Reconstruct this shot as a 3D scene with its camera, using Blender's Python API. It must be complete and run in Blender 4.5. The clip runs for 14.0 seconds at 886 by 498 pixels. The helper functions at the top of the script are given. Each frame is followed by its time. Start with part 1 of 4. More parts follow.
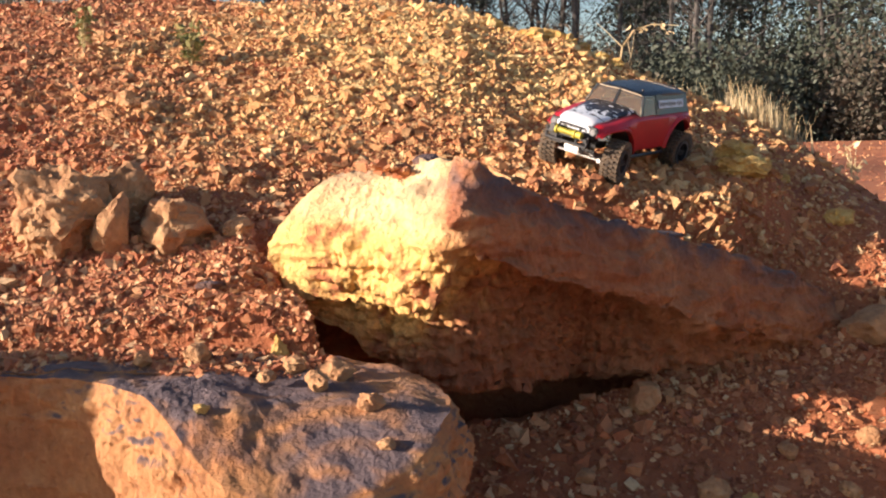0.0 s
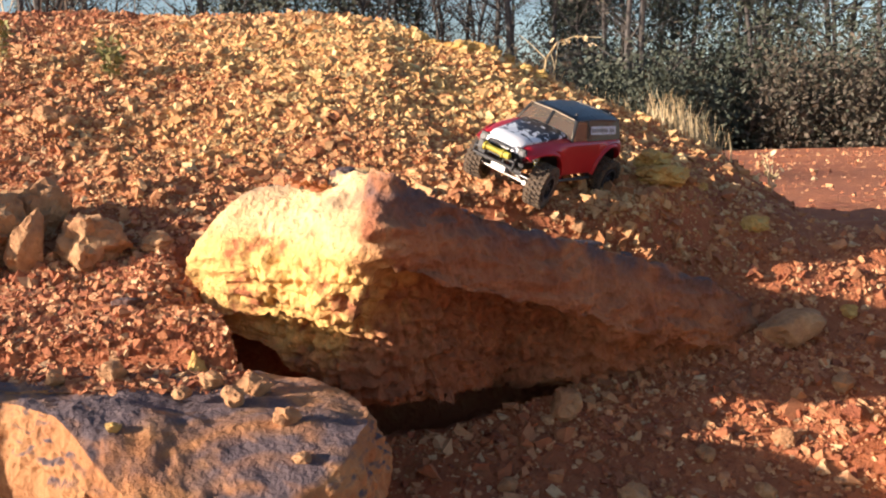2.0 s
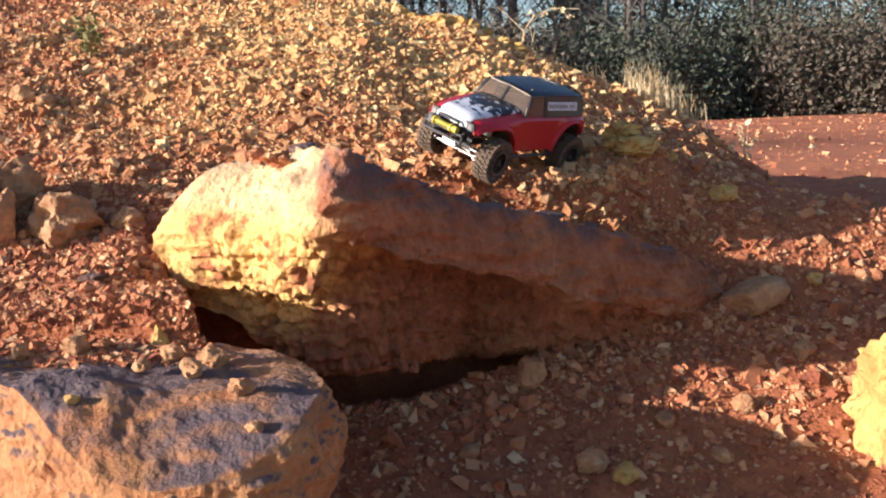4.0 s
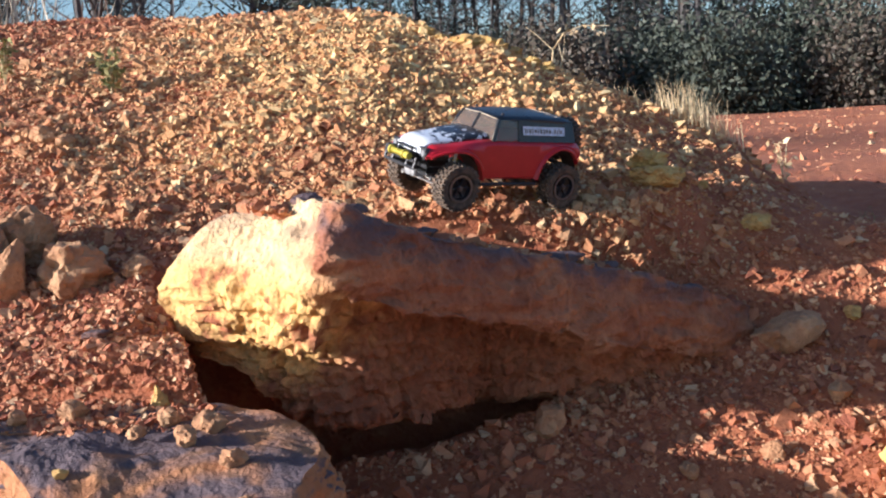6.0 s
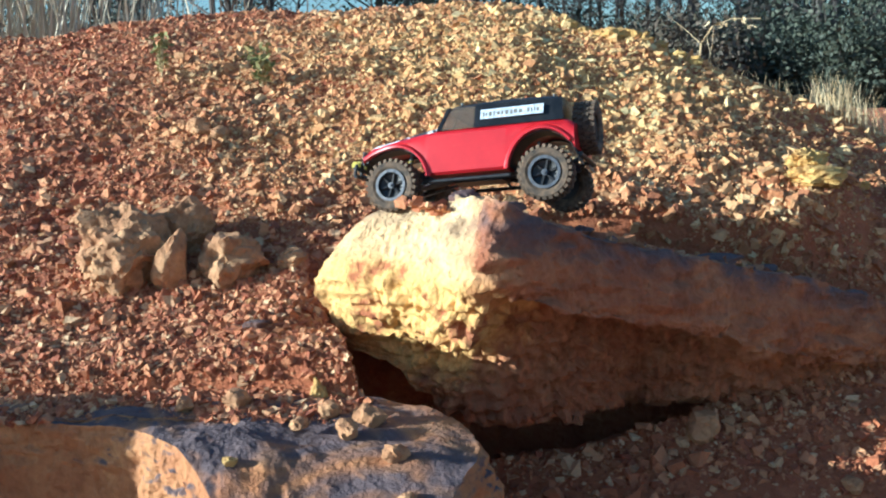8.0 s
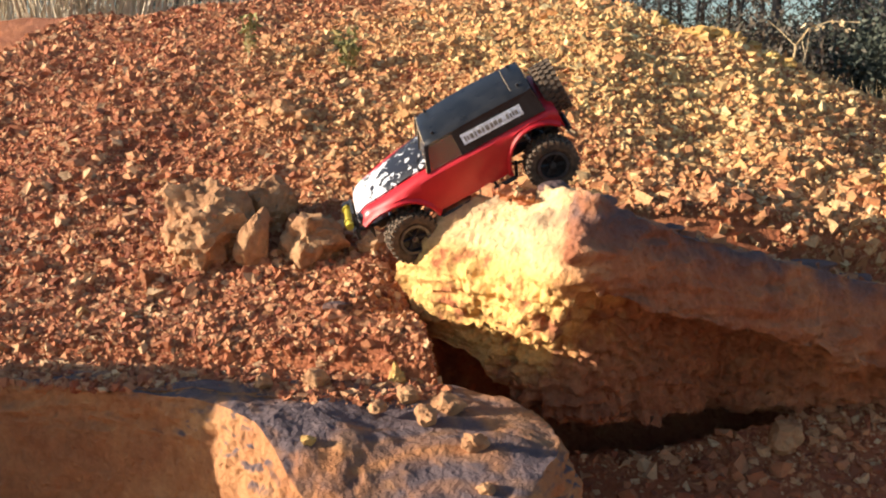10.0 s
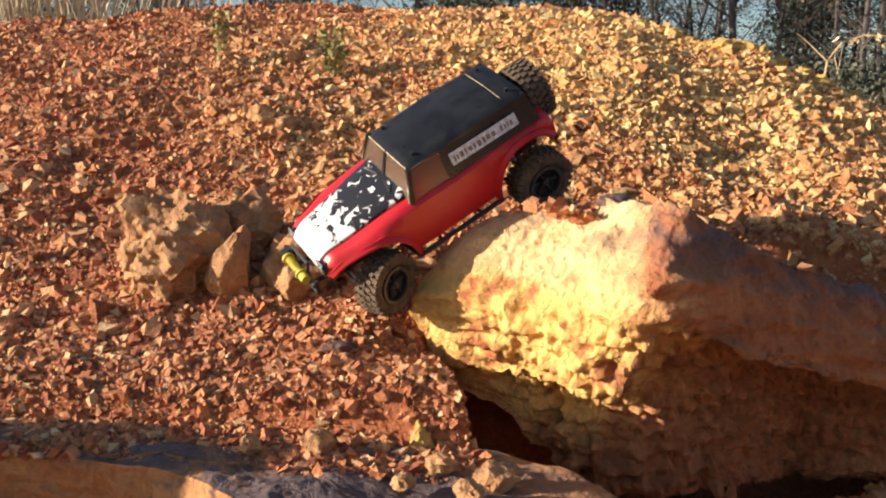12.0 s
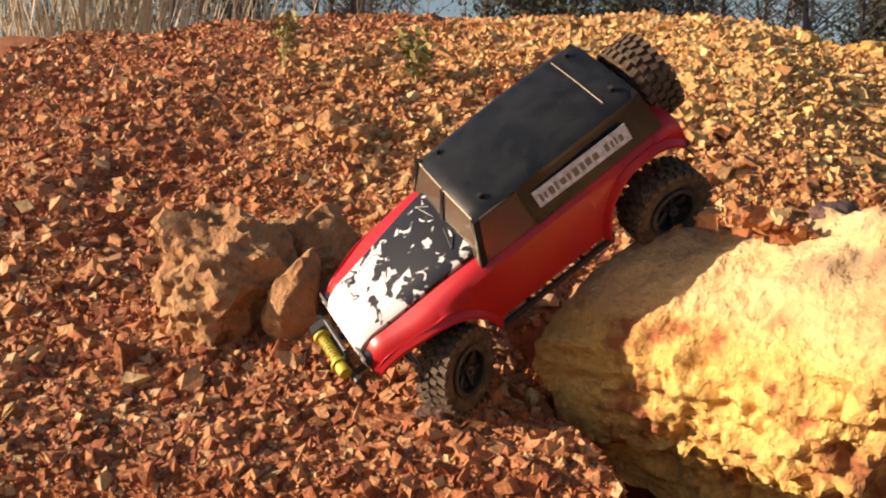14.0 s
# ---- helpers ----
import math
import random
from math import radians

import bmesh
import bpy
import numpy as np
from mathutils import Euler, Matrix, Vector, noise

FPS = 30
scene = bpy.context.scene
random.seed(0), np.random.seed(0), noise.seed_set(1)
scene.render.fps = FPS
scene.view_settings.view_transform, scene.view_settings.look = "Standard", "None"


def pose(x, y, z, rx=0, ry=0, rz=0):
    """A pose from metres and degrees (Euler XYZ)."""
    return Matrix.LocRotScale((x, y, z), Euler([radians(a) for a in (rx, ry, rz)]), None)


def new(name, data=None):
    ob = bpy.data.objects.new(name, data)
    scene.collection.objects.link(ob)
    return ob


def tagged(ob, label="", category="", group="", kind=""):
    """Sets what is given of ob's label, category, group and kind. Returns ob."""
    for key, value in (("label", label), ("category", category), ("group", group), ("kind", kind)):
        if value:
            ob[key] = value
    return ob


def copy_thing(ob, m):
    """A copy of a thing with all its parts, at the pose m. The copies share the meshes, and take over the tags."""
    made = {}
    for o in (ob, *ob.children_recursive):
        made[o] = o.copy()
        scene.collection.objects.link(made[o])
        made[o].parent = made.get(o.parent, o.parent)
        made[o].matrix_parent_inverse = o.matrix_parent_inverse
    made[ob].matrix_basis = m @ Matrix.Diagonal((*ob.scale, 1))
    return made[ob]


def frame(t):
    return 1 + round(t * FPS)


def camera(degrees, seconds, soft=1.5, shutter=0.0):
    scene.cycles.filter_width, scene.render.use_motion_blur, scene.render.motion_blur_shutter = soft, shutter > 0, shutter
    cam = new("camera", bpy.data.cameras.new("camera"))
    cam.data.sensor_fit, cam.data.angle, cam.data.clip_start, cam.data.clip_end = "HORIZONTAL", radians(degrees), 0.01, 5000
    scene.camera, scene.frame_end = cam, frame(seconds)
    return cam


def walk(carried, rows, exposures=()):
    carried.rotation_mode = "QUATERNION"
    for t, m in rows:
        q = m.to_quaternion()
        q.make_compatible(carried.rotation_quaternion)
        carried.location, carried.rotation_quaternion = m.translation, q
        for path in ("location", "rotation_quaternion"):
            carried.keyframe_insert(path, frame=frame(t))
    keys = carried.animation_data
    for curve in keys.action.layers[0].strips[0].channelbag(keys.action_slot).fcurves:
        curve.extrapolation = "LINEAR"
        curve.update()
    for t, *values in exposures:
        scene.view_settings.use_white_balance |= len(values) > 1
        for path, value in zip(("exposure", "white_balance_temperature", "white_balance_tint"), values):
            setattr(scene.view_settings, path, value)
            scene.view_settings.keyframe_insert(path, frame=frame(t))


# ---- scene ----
cam = camera(46.7, 14.0, soft=2.1)
METRES, EYE, TILT, LEAN, TURN = 1.5, 1.3, -7.0, 0.0, 0.0
ROWS = [
    (0.0, 0.0, 0.0, 0.0, 0.0, 0.0, -0.0),
    (0.5, 0.0063, 0.0007, -0.0012, -0.53, 0.16, 0.41),
    (1.0, 0.0158, 0.0012, 0.0005, -1.54, 1.13, 0.6),
    (1.5, 0.0205, -0.0002, 0.0005, -2.53, 0.33, 0.7),
    (2.0, 0.0291, -0.0065, 0.0, -3.33, 0.62, 0.92),
    (2.5, 0.0412, -0.019, -0.0025, -4.36, 0.42, 1.14),
    (3.0, 0.0636, -0.039, -0.0075, -4.71, -0.15, 0.33),
    (5.5, 0.1467, -0.0106, 0.0463, 0.23, -1.09, 4.12),
    (6.0, 0.1691, 0.0102, 0.0698, 0.34, -1.02, 2.66),
    (6.5, 0.1578, 0.0175, 0.0772, 2.89, -3.87, 3.85),
    (7.0, 0.1518, 0.0195, 0.0758, 4.05, -3.45, 3.36),
    (7.5, 0.1333, 0.0189, 0.082, 5.81, -2.72, 2.63),
    (8.0, 0.1136, 0.0169, 0.0818, 6.83, -1.31, 1.48),
    (8.5, 0.1052, 0.0127, 0.0775, 9.61, -1.44, 1.11),
    (11.0, 0.0127, 0.084, 0.0573, 10.1, -1.06, -2.01),
    (11.5, -0.0403, 0.1487, 0.0456, 9.23, -0.31, -1.42),
    (12.0, -0.0538, 0.2891, 0.0518, 7.76, 0.6, -2.09),
    (12.5, -0.0835, 0.4337, 0.052, 9.54, 1.79, -2.26),
    (13.0, -0.1527, 0.538, 0.0463, 5.66, 3.06, -3.47),
    (13.5, -0.1719, 0.5737, 0.0457, 8.33, 3.99, -3.74),
    (14.0, -0.1582, 0.5843, 0.0425, 11.19, 2.78, -2.64),
]
WHITE = [(0.0, 1.2, 5900, 15), (3.0, 1.22, 5800, 15), (5.5, 1.2, 4800, 14), (6.2, 1.15, 4900, 10), (7.0, 1.12, 4300, -8), (8.0, 1.16, 4400, -6), (8.5, 1.2, 5200, 10), (11.0, 1.18, 5900, 8), (12.5, 0.95, 6200, 11), (14.0, 0.82, 6700, 13)]
walk(cam, [(t, pose(0, 0, EYE, TILT, LEAN, TURN) @ pose(METRES * x, METRES * y, METRES * z, 90 + pitch, roll, yaw)) for t, x, y, z, yaw, pitch, roll in ROWS], WHITE)

# ---------- daylight ----------
SUN_FROM = Vector((-0.92, -0.29, 0.24)).normalized()
world = bpy.data.worlds.new("sky")
scene.world = world
world.use_nodes = True
sky = world.node_tree.nodes.new("ShaderNodeTexSky")
sky.sky_type, sky.sun_disc = "NISHITA", False
sky.sun_elevation = math.asin(SUN_FROM.z)
sky.sun_rotation = math.atan2(SUN_FROM.x, SUN_FROM.y)
world.node_tree.nodes["Background"].inputs["Strength"].default_value = 0.068
world.node_tree.links.new(sky.outputs[0], world.node_tree.nodes["Background"].inputs["Color"])
sun = new("sun", bpy.data.lights.new("sun", "SUN"))
sun.data.energy, sun.data.angle, sun.data.color = 5.0, radians(0.6), (1.0, 0.79, 0.58)
sun.rotation_euler = SUN_FROM.to_track_quat("Z", "Y").to_euler()


# ---------- materials ----------
def material(name, rough=0.8, metal=0.0):
    m = bpy.data.materials.new(name)
    m.use_nodes = True
    b = m.node_tree.nodes["Principled BSDF"]
    b.inputs["Roughness"].default_value, b.inputs["Metallic"].default_value = rough, metal
    return m, m.node_tree.nodes, m.node_tree.links, b


def tex(nodes, links, kind, scale, detail=6.0, rough=0.6, coord="Object"):
    c = nodes.new("ShaderNodeTexCoord")
    t = nodes.new(kind)
    t.inputs["Scale"].default_value = scale
    if kind == "ShaderNodeTexNoise":
        t.inputs["Detail"].default_value, t.inputs["Roughness"].default_value = detail, rough
    links.new(c.outputs[coord], t.inputs["Vector"])
    return t


def ramp(nodes, links, source, stops):
    r = nodes.new("ShaderNodeValToRGB")
    e = r.color_ramp.elements
    while len(e) < len(stops):
        e.new(0.5)
    for k, (p, c) in zip(e, stops):
        k.position, k.color = p, (*c, 1)
    links.new(source, r.inputs[0])
    return r.outputs[0]


def blend(nodes, links, fac, a, b, mode="MIX"):
    m = nodes.new("ShaderNodeMixRGB")
    m.blend_type = mode
    for i, v in enumerate((fac, a, b)):
        if isinstance(v, (int, float)):
            m.inputs[i].default_value = v
        elif isinstance(v, tuple):
            m.inputs[i].default_value = (*v, 1)
        else:
            links.new(v, m.inputs[i])
    return m.outputs[0]


def bump(nodes, links, bsdf, height, strength, distance, before=None):
    b = nodes.new("ShaderNodeBump")
    b.inputs["Strength"].default_value, b.inputs["Distance"].default_value = strength, distance
    links.new(height, b.inputs["Height"])
    if before:
        links.new(before, b.inputs["Normal"])
    links.new(b.outputs[0], bsdf.inputs["Normal"])
    return b.outputs[0]


def clay_material():
    m, n, l, b = material("red_clay", 0.95)
    big, mid, fine = (tex(n, l, "ShaderNodeTexNoise", s) for s in (1.3, 14, 90))
    a = ramp(n, l, big.outputs[0], [(0.35, (0.34, 0.095, 0.038)), (0.65, (0.47, 0.185, 0.070))])
    c = ramp(n, l, mid.outputs[0], [(0.3, (0.26, 0.07, 0.032)), (0.55, (0.42, 0.135, 0.052)), (0.75, (0.54, 0.25, 0.10))])
    l.new(blend(n, l, 0.5, a, c), b.inputs["Base Color"])
    first = bump(n, l, b, mid.outputs[0], 0.9, 0.03)
    bump(n, l, b, fine.outputs[0], 1.0, 0.012, first)
    return m


def gravel_material():
    """Broken ironstone: every piece has its own shade, with yellower ground along the crest."""
    m, n, l, b = material("gravel", 0.9)
    geo = n.new("ShaderNodeNewGeometry")
    red = ramp(n, l, geo.outputs["Random Per Island"], [(0.0, (0.27, 0.082, 0.038)), (0.3, (0.42, 0.15, 0.062)), (0.65, (0.54, 0.24, 0.105)), (0.88, (0.63, 0.345, 0.165)), (1.0, (0.70, 0.48, 0.26))])
    yellow = ramp(n, l, geo.outputs["Random Per Island"], [(0.0, (0.52, 0.24, 0.09)), (0.4, (0.69, 0.40, 0.15)), (0.8, (0.79, 0.54, 0.22)), (1.0, (0.84, 0.68, 0.32))])
    c = n.new("ShaderNodeTexCoord")
    place = n.new("ShaderNodeVectorMath")
    place.operation = "DISTANCE"
    place.inputs[1].default_value = (0.12, 3.75, 1.45)
    l.new(c.outputs["Object"], place.inputs[0])
    wob = tex(n, l, "ShaderNodeTexNoise", 2.2)
    add = n.new("ShaderNodeMath")
    add.operation = "MULTIPLY_ADD"
    l.new(wob.outputs[0], add.inputs[0])
    add.inputs[1].default_value = 1.6
    l.new(place.outputs["Value"], add.inputs[2])
    rng = n.new("ShaderNodeMapRange")
    l.new(add.outputs[0], rng.inputs[0])
    rng.inputs[1].default_value, rng.inputs[2].default_value, rng.inputs[3].default_value, rng.inputs[4].default_value = 1.3, 2.35, 1.0, 0.0
    fine = tex(n, l, "ShaderNodeTexNoise", 120)
    both = blend(n, l, rng.outputs[0], red, yellow)
    l.new(blend(n, l, 0.3, both, ramp(n, l, fine.outputs[0], [(0.3, (0.4, 0.36, 0.34)), (0.7, (1, 1, 1))]), "MULTIPLY"), b.inputs["Base Color"])
    bump(n, l, b, fine.outputs[0], 1.0, 0.006)
    return m


def rock_material(name, light, main, dark, stain, stain_low, stain_high, relief=0.03, ochre_zone=None, patch=5.5, sheet=None):
    """Layered ironstone, paler ochre round a given centre, grey-purple weathered skin on what faces up."""
    m, n, l, b = material(name, 0.88)
    big, mid, fine = (tex(n, l, "ShaderNodeTexNoise", s) for s in (3.0, 13, 70))
    c = ramp(n, l, mid.outputs[0], [(0.28, dark), (0.48, main), (0.68, light)])
    c2 = ramp(n, l, big.outputs[0], [(0.35, main), (0.62, light)])
    col = blend(n, l, 0.45, c, c2)
    # paler ochre within reach of the centre, paler still higher up, edge broken by noise
    if ochre_zone:
        centre, reach, ochre = ochre_zone
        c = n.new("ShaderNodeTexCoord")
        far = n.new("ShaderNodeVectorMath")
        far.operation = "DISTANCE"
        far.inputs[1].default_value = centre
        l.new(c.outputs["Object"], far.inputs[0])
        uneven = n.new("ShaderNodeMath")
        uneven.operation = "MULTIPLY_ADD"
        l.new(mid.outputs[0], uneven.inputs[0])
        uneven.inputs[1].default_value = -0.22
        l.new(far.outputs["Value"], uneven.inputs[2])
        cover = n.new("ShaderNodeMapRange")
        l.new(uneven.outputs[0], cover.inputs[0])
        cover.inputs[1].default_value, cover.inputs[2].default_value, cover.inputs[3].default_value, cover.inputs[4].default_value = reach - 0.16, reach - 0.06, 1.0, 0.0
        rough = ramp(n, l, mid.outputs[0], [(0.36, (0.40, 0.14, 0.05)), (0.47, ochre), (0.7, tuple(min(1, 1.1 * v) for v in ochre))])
        upper_pale = ramp(n, l, big.outputs[0], [(0.35, (0.72, 0.46, 0.21)), (0.6, (0.80, 0.61, 0.32))])
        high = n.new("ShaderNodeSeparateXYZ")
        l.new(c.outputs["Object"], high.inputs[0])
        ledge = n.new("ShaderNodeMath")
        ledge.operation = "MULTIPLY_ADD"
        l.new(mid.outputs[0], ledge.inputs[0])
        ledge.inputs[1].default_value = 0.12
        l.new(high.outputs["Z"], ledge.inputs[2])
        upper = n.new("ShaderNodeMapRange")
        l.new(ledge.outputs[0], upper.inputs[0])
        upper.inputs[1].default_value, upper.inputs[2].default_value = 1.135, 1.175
        pale = blend(n, l, upper.outputs[0], rough, upper_pale)
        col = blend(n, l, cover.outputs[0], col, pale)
    spots = tex(n, l, "ShaderNodeTexNoise", patch, 3.0)
    spots.inputs["Distortion"].default_value = 0.6
    geo = n.new("ShaderNodeNewGeometry")
    up = n.new("ShaderNodeSeparateXYZ")
    l.new(geo.outputs["Normal"], up.inputs[0])
    skin = n.new("ShaderNodeMapRange")
    l.new(up.outputs["Z"], skin.inputs[0])
    skin.inputs[1].default_value, skin.inputs[2].default_value = 0.48, 0.80
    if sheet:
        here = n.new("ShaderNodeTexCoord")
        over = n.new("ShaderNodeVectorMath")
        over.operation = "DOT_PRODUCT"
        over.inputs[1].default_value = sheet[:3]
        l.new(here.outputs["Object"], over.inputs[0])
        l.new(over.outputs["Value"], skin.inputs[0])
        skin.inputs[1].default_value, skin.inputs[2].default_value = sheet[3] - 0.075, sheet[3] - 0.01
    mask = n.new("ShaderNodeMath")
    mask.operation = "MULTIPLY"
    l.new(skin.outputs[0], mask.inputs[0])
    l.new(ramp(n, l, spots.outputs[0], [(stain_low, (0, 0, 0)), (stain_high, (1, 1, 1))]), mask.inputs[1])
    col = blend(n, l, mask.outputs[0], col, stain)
    col = blend(n, l, 0.5, col, ramp(n, l, fine.outputs[0], [(0.3, (0.5, 0.45, 0.4)), (0.65, (1, 1, 1))]), "MULTIPLY")
    l.new(col, b.inputs["Base Color"])
    first = bump(n, l, b, mid.outputs[0], 0.8, relief)
    second = bump(n, l, b, fine.outputs[0], 1.0, 0.010, first)
    pits = tex(n, l, "ShaderNodeTexVoronoi", 42)
    hole = n.new("ShaderNodeMapRange")
    l.new(pits.outputs["Distance"], hole.inputs[0])
    hole.inputs[1].default_value, hole.inputs[2].default_value = 0.05, 0.3
    bump(n, l, b, hole.outputs[0], 0.5, 0.006, second)
    return m


def plain(name, colour, rough=0.5, metal=0.0, grain=60, amount=0.25, relief=0.0):
    m, n, l, b = material(name, rough, metal)
    t = tex(n, l, "ShaderNodeTexNoise", grain)
    low = tuple(v * (1 - amount) for v in colour)
    high = tuple(min(1, v * (1 + amount)) for v in colour)
    l.new(ramp(n, l, t.outputs[0], [(0.3, low), (0.7, high)]), b.inputs["Base Color"])
    r = n.new("ShaderNodeMapRange")
    l.new(t.outputs[0], r.inputs[0])
    r.inputs[3].default_value, r.inputs[4].default_value = max(0.05, rough - 0.12), min(1, rough + 0.12)
    l.new(r.outputs[0], b.inputs["Roughness"])
    if relief:
        bump(n, l, b, t.outputs[0], 0.5, relief)
    return m


CLAY = clay_material()
GRAVEL = gravel_material()
SLAB_ROCK = rock_material("slab_ironstone", (0.54, 0.26, 0.115), (0.35, 0.125, 0.052), (0.12, 0.038, 0.020), (0.15, 0.098, 0.092), 0.44, 0.56, ochre_zone=((-0.18, 2.08, 1.08), 0.255, (0.80, 0.51, 0.16)), sheet=(0.2176, 0.1598, 1.0, 1.518))
FLAT_ROCK = rock_material("weathered_ironstone", (0.55, 0.30, 0.12), (0.42, 0.18, 0.065), (0.22, 0.08, 0.035), (0.125, 0.09, 0.095), 0.36, 0.50, 0.012, patch=4.2)
KNOB_ROCK = rock_material("knobbly_ironstone", (0.60, 0.37, 0.18), (0.47, 0.24, 0.105), (0.24, 0.095, 0.042), (0.3, 0.16, 0.08), 0.5, 0.8)
YELLOW_ROCK = rock_material("ochre_rock", (0.74, 0.52, 0.16), (0.60, 0.36, 0.10), (0.40, 0.17, 0.06), (0.5, 0.30, 0.1), 0.5, 0.8)
DARK_ROCK = rock_material("dark_ironstone", (0.22, 0.12, 0.09), (0.15, 0.085, 0.075), (0.07, 0.045, 0.045), (0.10, 0.075, 0.085), 0.3, 0.6)


# ---------- shape of the ground ----------
def smooth(a, b, v):
    u = np.clip((v - a) / (b - a), 0, 1)
    return u * u * (3 - 2 * u)


def soft_ramp(v, k):
    return k * np.logaddexp(0, v / k)


def lattice_noise(x, y, seed):
    """Value noise on a unit lattice, -1 to 1."""
    xi, yi = np.floor(x).astype(np.int64), np.floor(y).astype(np.int64)
    fx, fy = x - xi, y - yi
    fx, fy = fx * fx * (3 - 2 * fx), fy * fy * (3 - 2 * fy)

    def corner(i, j):
        h = (i * 374761393 + j * 668265263 + seed * 1442695041) & 0x7FFFFFFF
        h = ((h ^ (h >> 13)) * 1274126177) & 0x7FFFFFFF
        return ((h ^ (h >> 16)) & 0xFFFF) / 32767.5 - 1

    low = corner(xi, yi) * (1 - fx) + corner(xi + 1, yi) * fx
    high = corner(xi, yi + 1) * (1 - fx) + corner(xi + 1, yi + 1) * fx
    return low * (1 - fy) + high * fy


def bench_edge(y):
    """Where the gravel bench breaks off into the hollow under the slab."""
    return np.minimum(-0.40 + 0.53 * (2.3 - y), 0.0) + 0.02 * np.sin(9 * y)


def crest_line(x):
    """How far back the mound and its shoulder begin to fall away."""
    return 4.7 - 0.60 * smooth(-0.1, 0.5, x) - 1.05 * smooth(0.9, 1.8, x)


def ground_height(x, y):
    x, y = np.asarray(x, float), np.asarray(y, float)
    z = 0.90 + 0.10 * (np.clip(y, 1.5, 60) - 1.8) + 0.40 * soft_ramp(y - 2.3, 0.08)
    z = z - 0.20 * soft_ramp(y - 3.4, 0.12) - 0.75 * soft_ramp(y - crest_line(x), 0.12)
    z = z - 0.20 * soft_ramp(x - 0.05, 0.12) * smooth(2.5, 3.3, y) - 0.05 * soft_ramp(-1.2 - x, 0.2)
    z = z - 0.14 * soft_ramp(x - 0.62, 0.08) * smooth(2.5, 3.3, y)
    z = z + 0.04 * np.exp(-((x - 0.42) / 0.16) ** 2 - ((y - 3.9) / 0.2) ** 2)
    z = z + 0.08 * np.exp(-((x - 0.25) / 0.3) ** 2 - ((y - 2.4) / 0.22) ** 2)
    z = z + 0.025 * np.exp(-((x + 0.30) / 0.12) ** 2 - ((y - 2.0) / 0.16) ** 2)
    z = z + 0.035 * np.exp(-((x + 0.47) / 0.09) ** 2 - ((y - 2.2) / 0.2) ** 2)
    far = 0.80 + 0.10 * lattice_noise(x / 6, y / 6, 5) + 0.06 * lattice_noise(x / 1.7, y / 1.7, 6)
    back = smooth(2.4, 3.6, y)
    least = 0.40 * (1 - back) + far * back
    z = least + soft_ramp(z - least, 0.03)
    z = 0.40 + (z - 0.40) * smooth(1.80, 1.97, y)
    pit = 0.39 + 0.43 * soft_ramp(y - 1.7, 0.1)
    slot = smooth(0.0, 0.05, y - (2.235 + 0.25 * x + 0.9 * np.minimum(x + 0.02, 0))) * (1 - smooth(0.40, 0.50, x))
    pit = pit - 0.50 * slot
    xr = np.clip(x, -0.5, 1.3)
    wide = 0.06 + 0.25 * smooth(0.7, 1.2, xr)
    hollow = smooth(-0.02, 0.05, x - bench_edge(y)) * (1 - smooth(-wide, wide, y - (2.46 + 0.2 * xr + 0.14 * smooth(0.7, 1.05, xr))))
    z = z * (1 - hollow) + np.minimum(pit, z) * hollow
    near = 1 - smooth(6.0, 9.0, np.hypot(x, y - 2))
    z = z + 0.022 * near * lattice_noise(x * 3.3, y * 3.3, 1) + 0.010 * near * lattice_noise(x * 11, y * 11, 2)
    return z + 0.006 * near * lattice_noise(x * 31, y * 31, 3)


# ---------- helpers for meshes ----------
def mesh_object(name, verts, faces, mat, flat=False):
    me = bpy.data.meshes.new(name)
    me.from_pydata([tuple(v) for v in verts], [], [tuple(f) for f in faces])
    me.materials.append(mat)
    me.polygons.foreach_set("use_smooth", [not flat] * len(me.polygons))
    me.update()
    return new(name, me)


def part(name, bm, mat, parent, label="", smooth_shade=True):
    """One bmesh as one mesh object under a thing or a part."""
    bmesh.ops.recalc_face_normals(bm, faces=bm.faces[:])
    me = bpy.data.meshes.new(name)
    bm.to_mesh(me)
    bm.free()
    me.materials.append(mat)
    me.polygons.foreach_set("use_smooth", [smooth_shade] * len(me.polygons))
    if smooth_shade:
        me.set_sharp_from_angle(angle=radians(35))
    ob = new(name, me)
    if parent is not None:
        ob.parent = parent
    return tagged(ob, label)


def grid_axis(stops):
    """Coordinates from (position, step) stops, the step blending from stop to stop."""
    out = [stops[0][0]]
    for (a, sa), (b, sb) in zip(stops, stops[1:]):
        while out[-1] < b:
            k = min(1, max(0, (out[-1] - a) / (b - a)))
            out.append(out[-1] + sa + (sb - sa) * k)
    return np.array(out)


def build_ground():
    xs = grid_axis([(-900, 120), (-60, 8), (-8, 0.5), (-2.8, 0.03), (-1.6, 0.018), (1.8, 0.018), (3.0, 0.04), (9, 0.5), (60, 8), (900, 120)])
    ys = grid_axis([(-900, 120), (-60, 8), (-4, 0.5), (0.6, 0.05), (1.3, 0.016), (3.2, 0.016), (5.2, 0.03), (7.5, 0.1), (12, 0.5), (60, 8), (900, 120)])
    gx, gy = np.meshgrid(xs, ys)
    z = ground_height(gx, gy)
    verts = np.stack([gx, gy, z], -1).reshape(-1, 3)
    nx, ny = len(xs), len(ys)
    i = (np.arange(ny - 1)[:, None] * nx + np.arange(nx - 1)[None, :]).ravel()
    faces = np.stack([i, i + 1, i + 1 + nx, i + nx], -1)
    return tagged(mesh_object("ground", verts, faces, CLAY), "red clay ground rising to a gravel mound above a hollow", "ground", kind="structure")


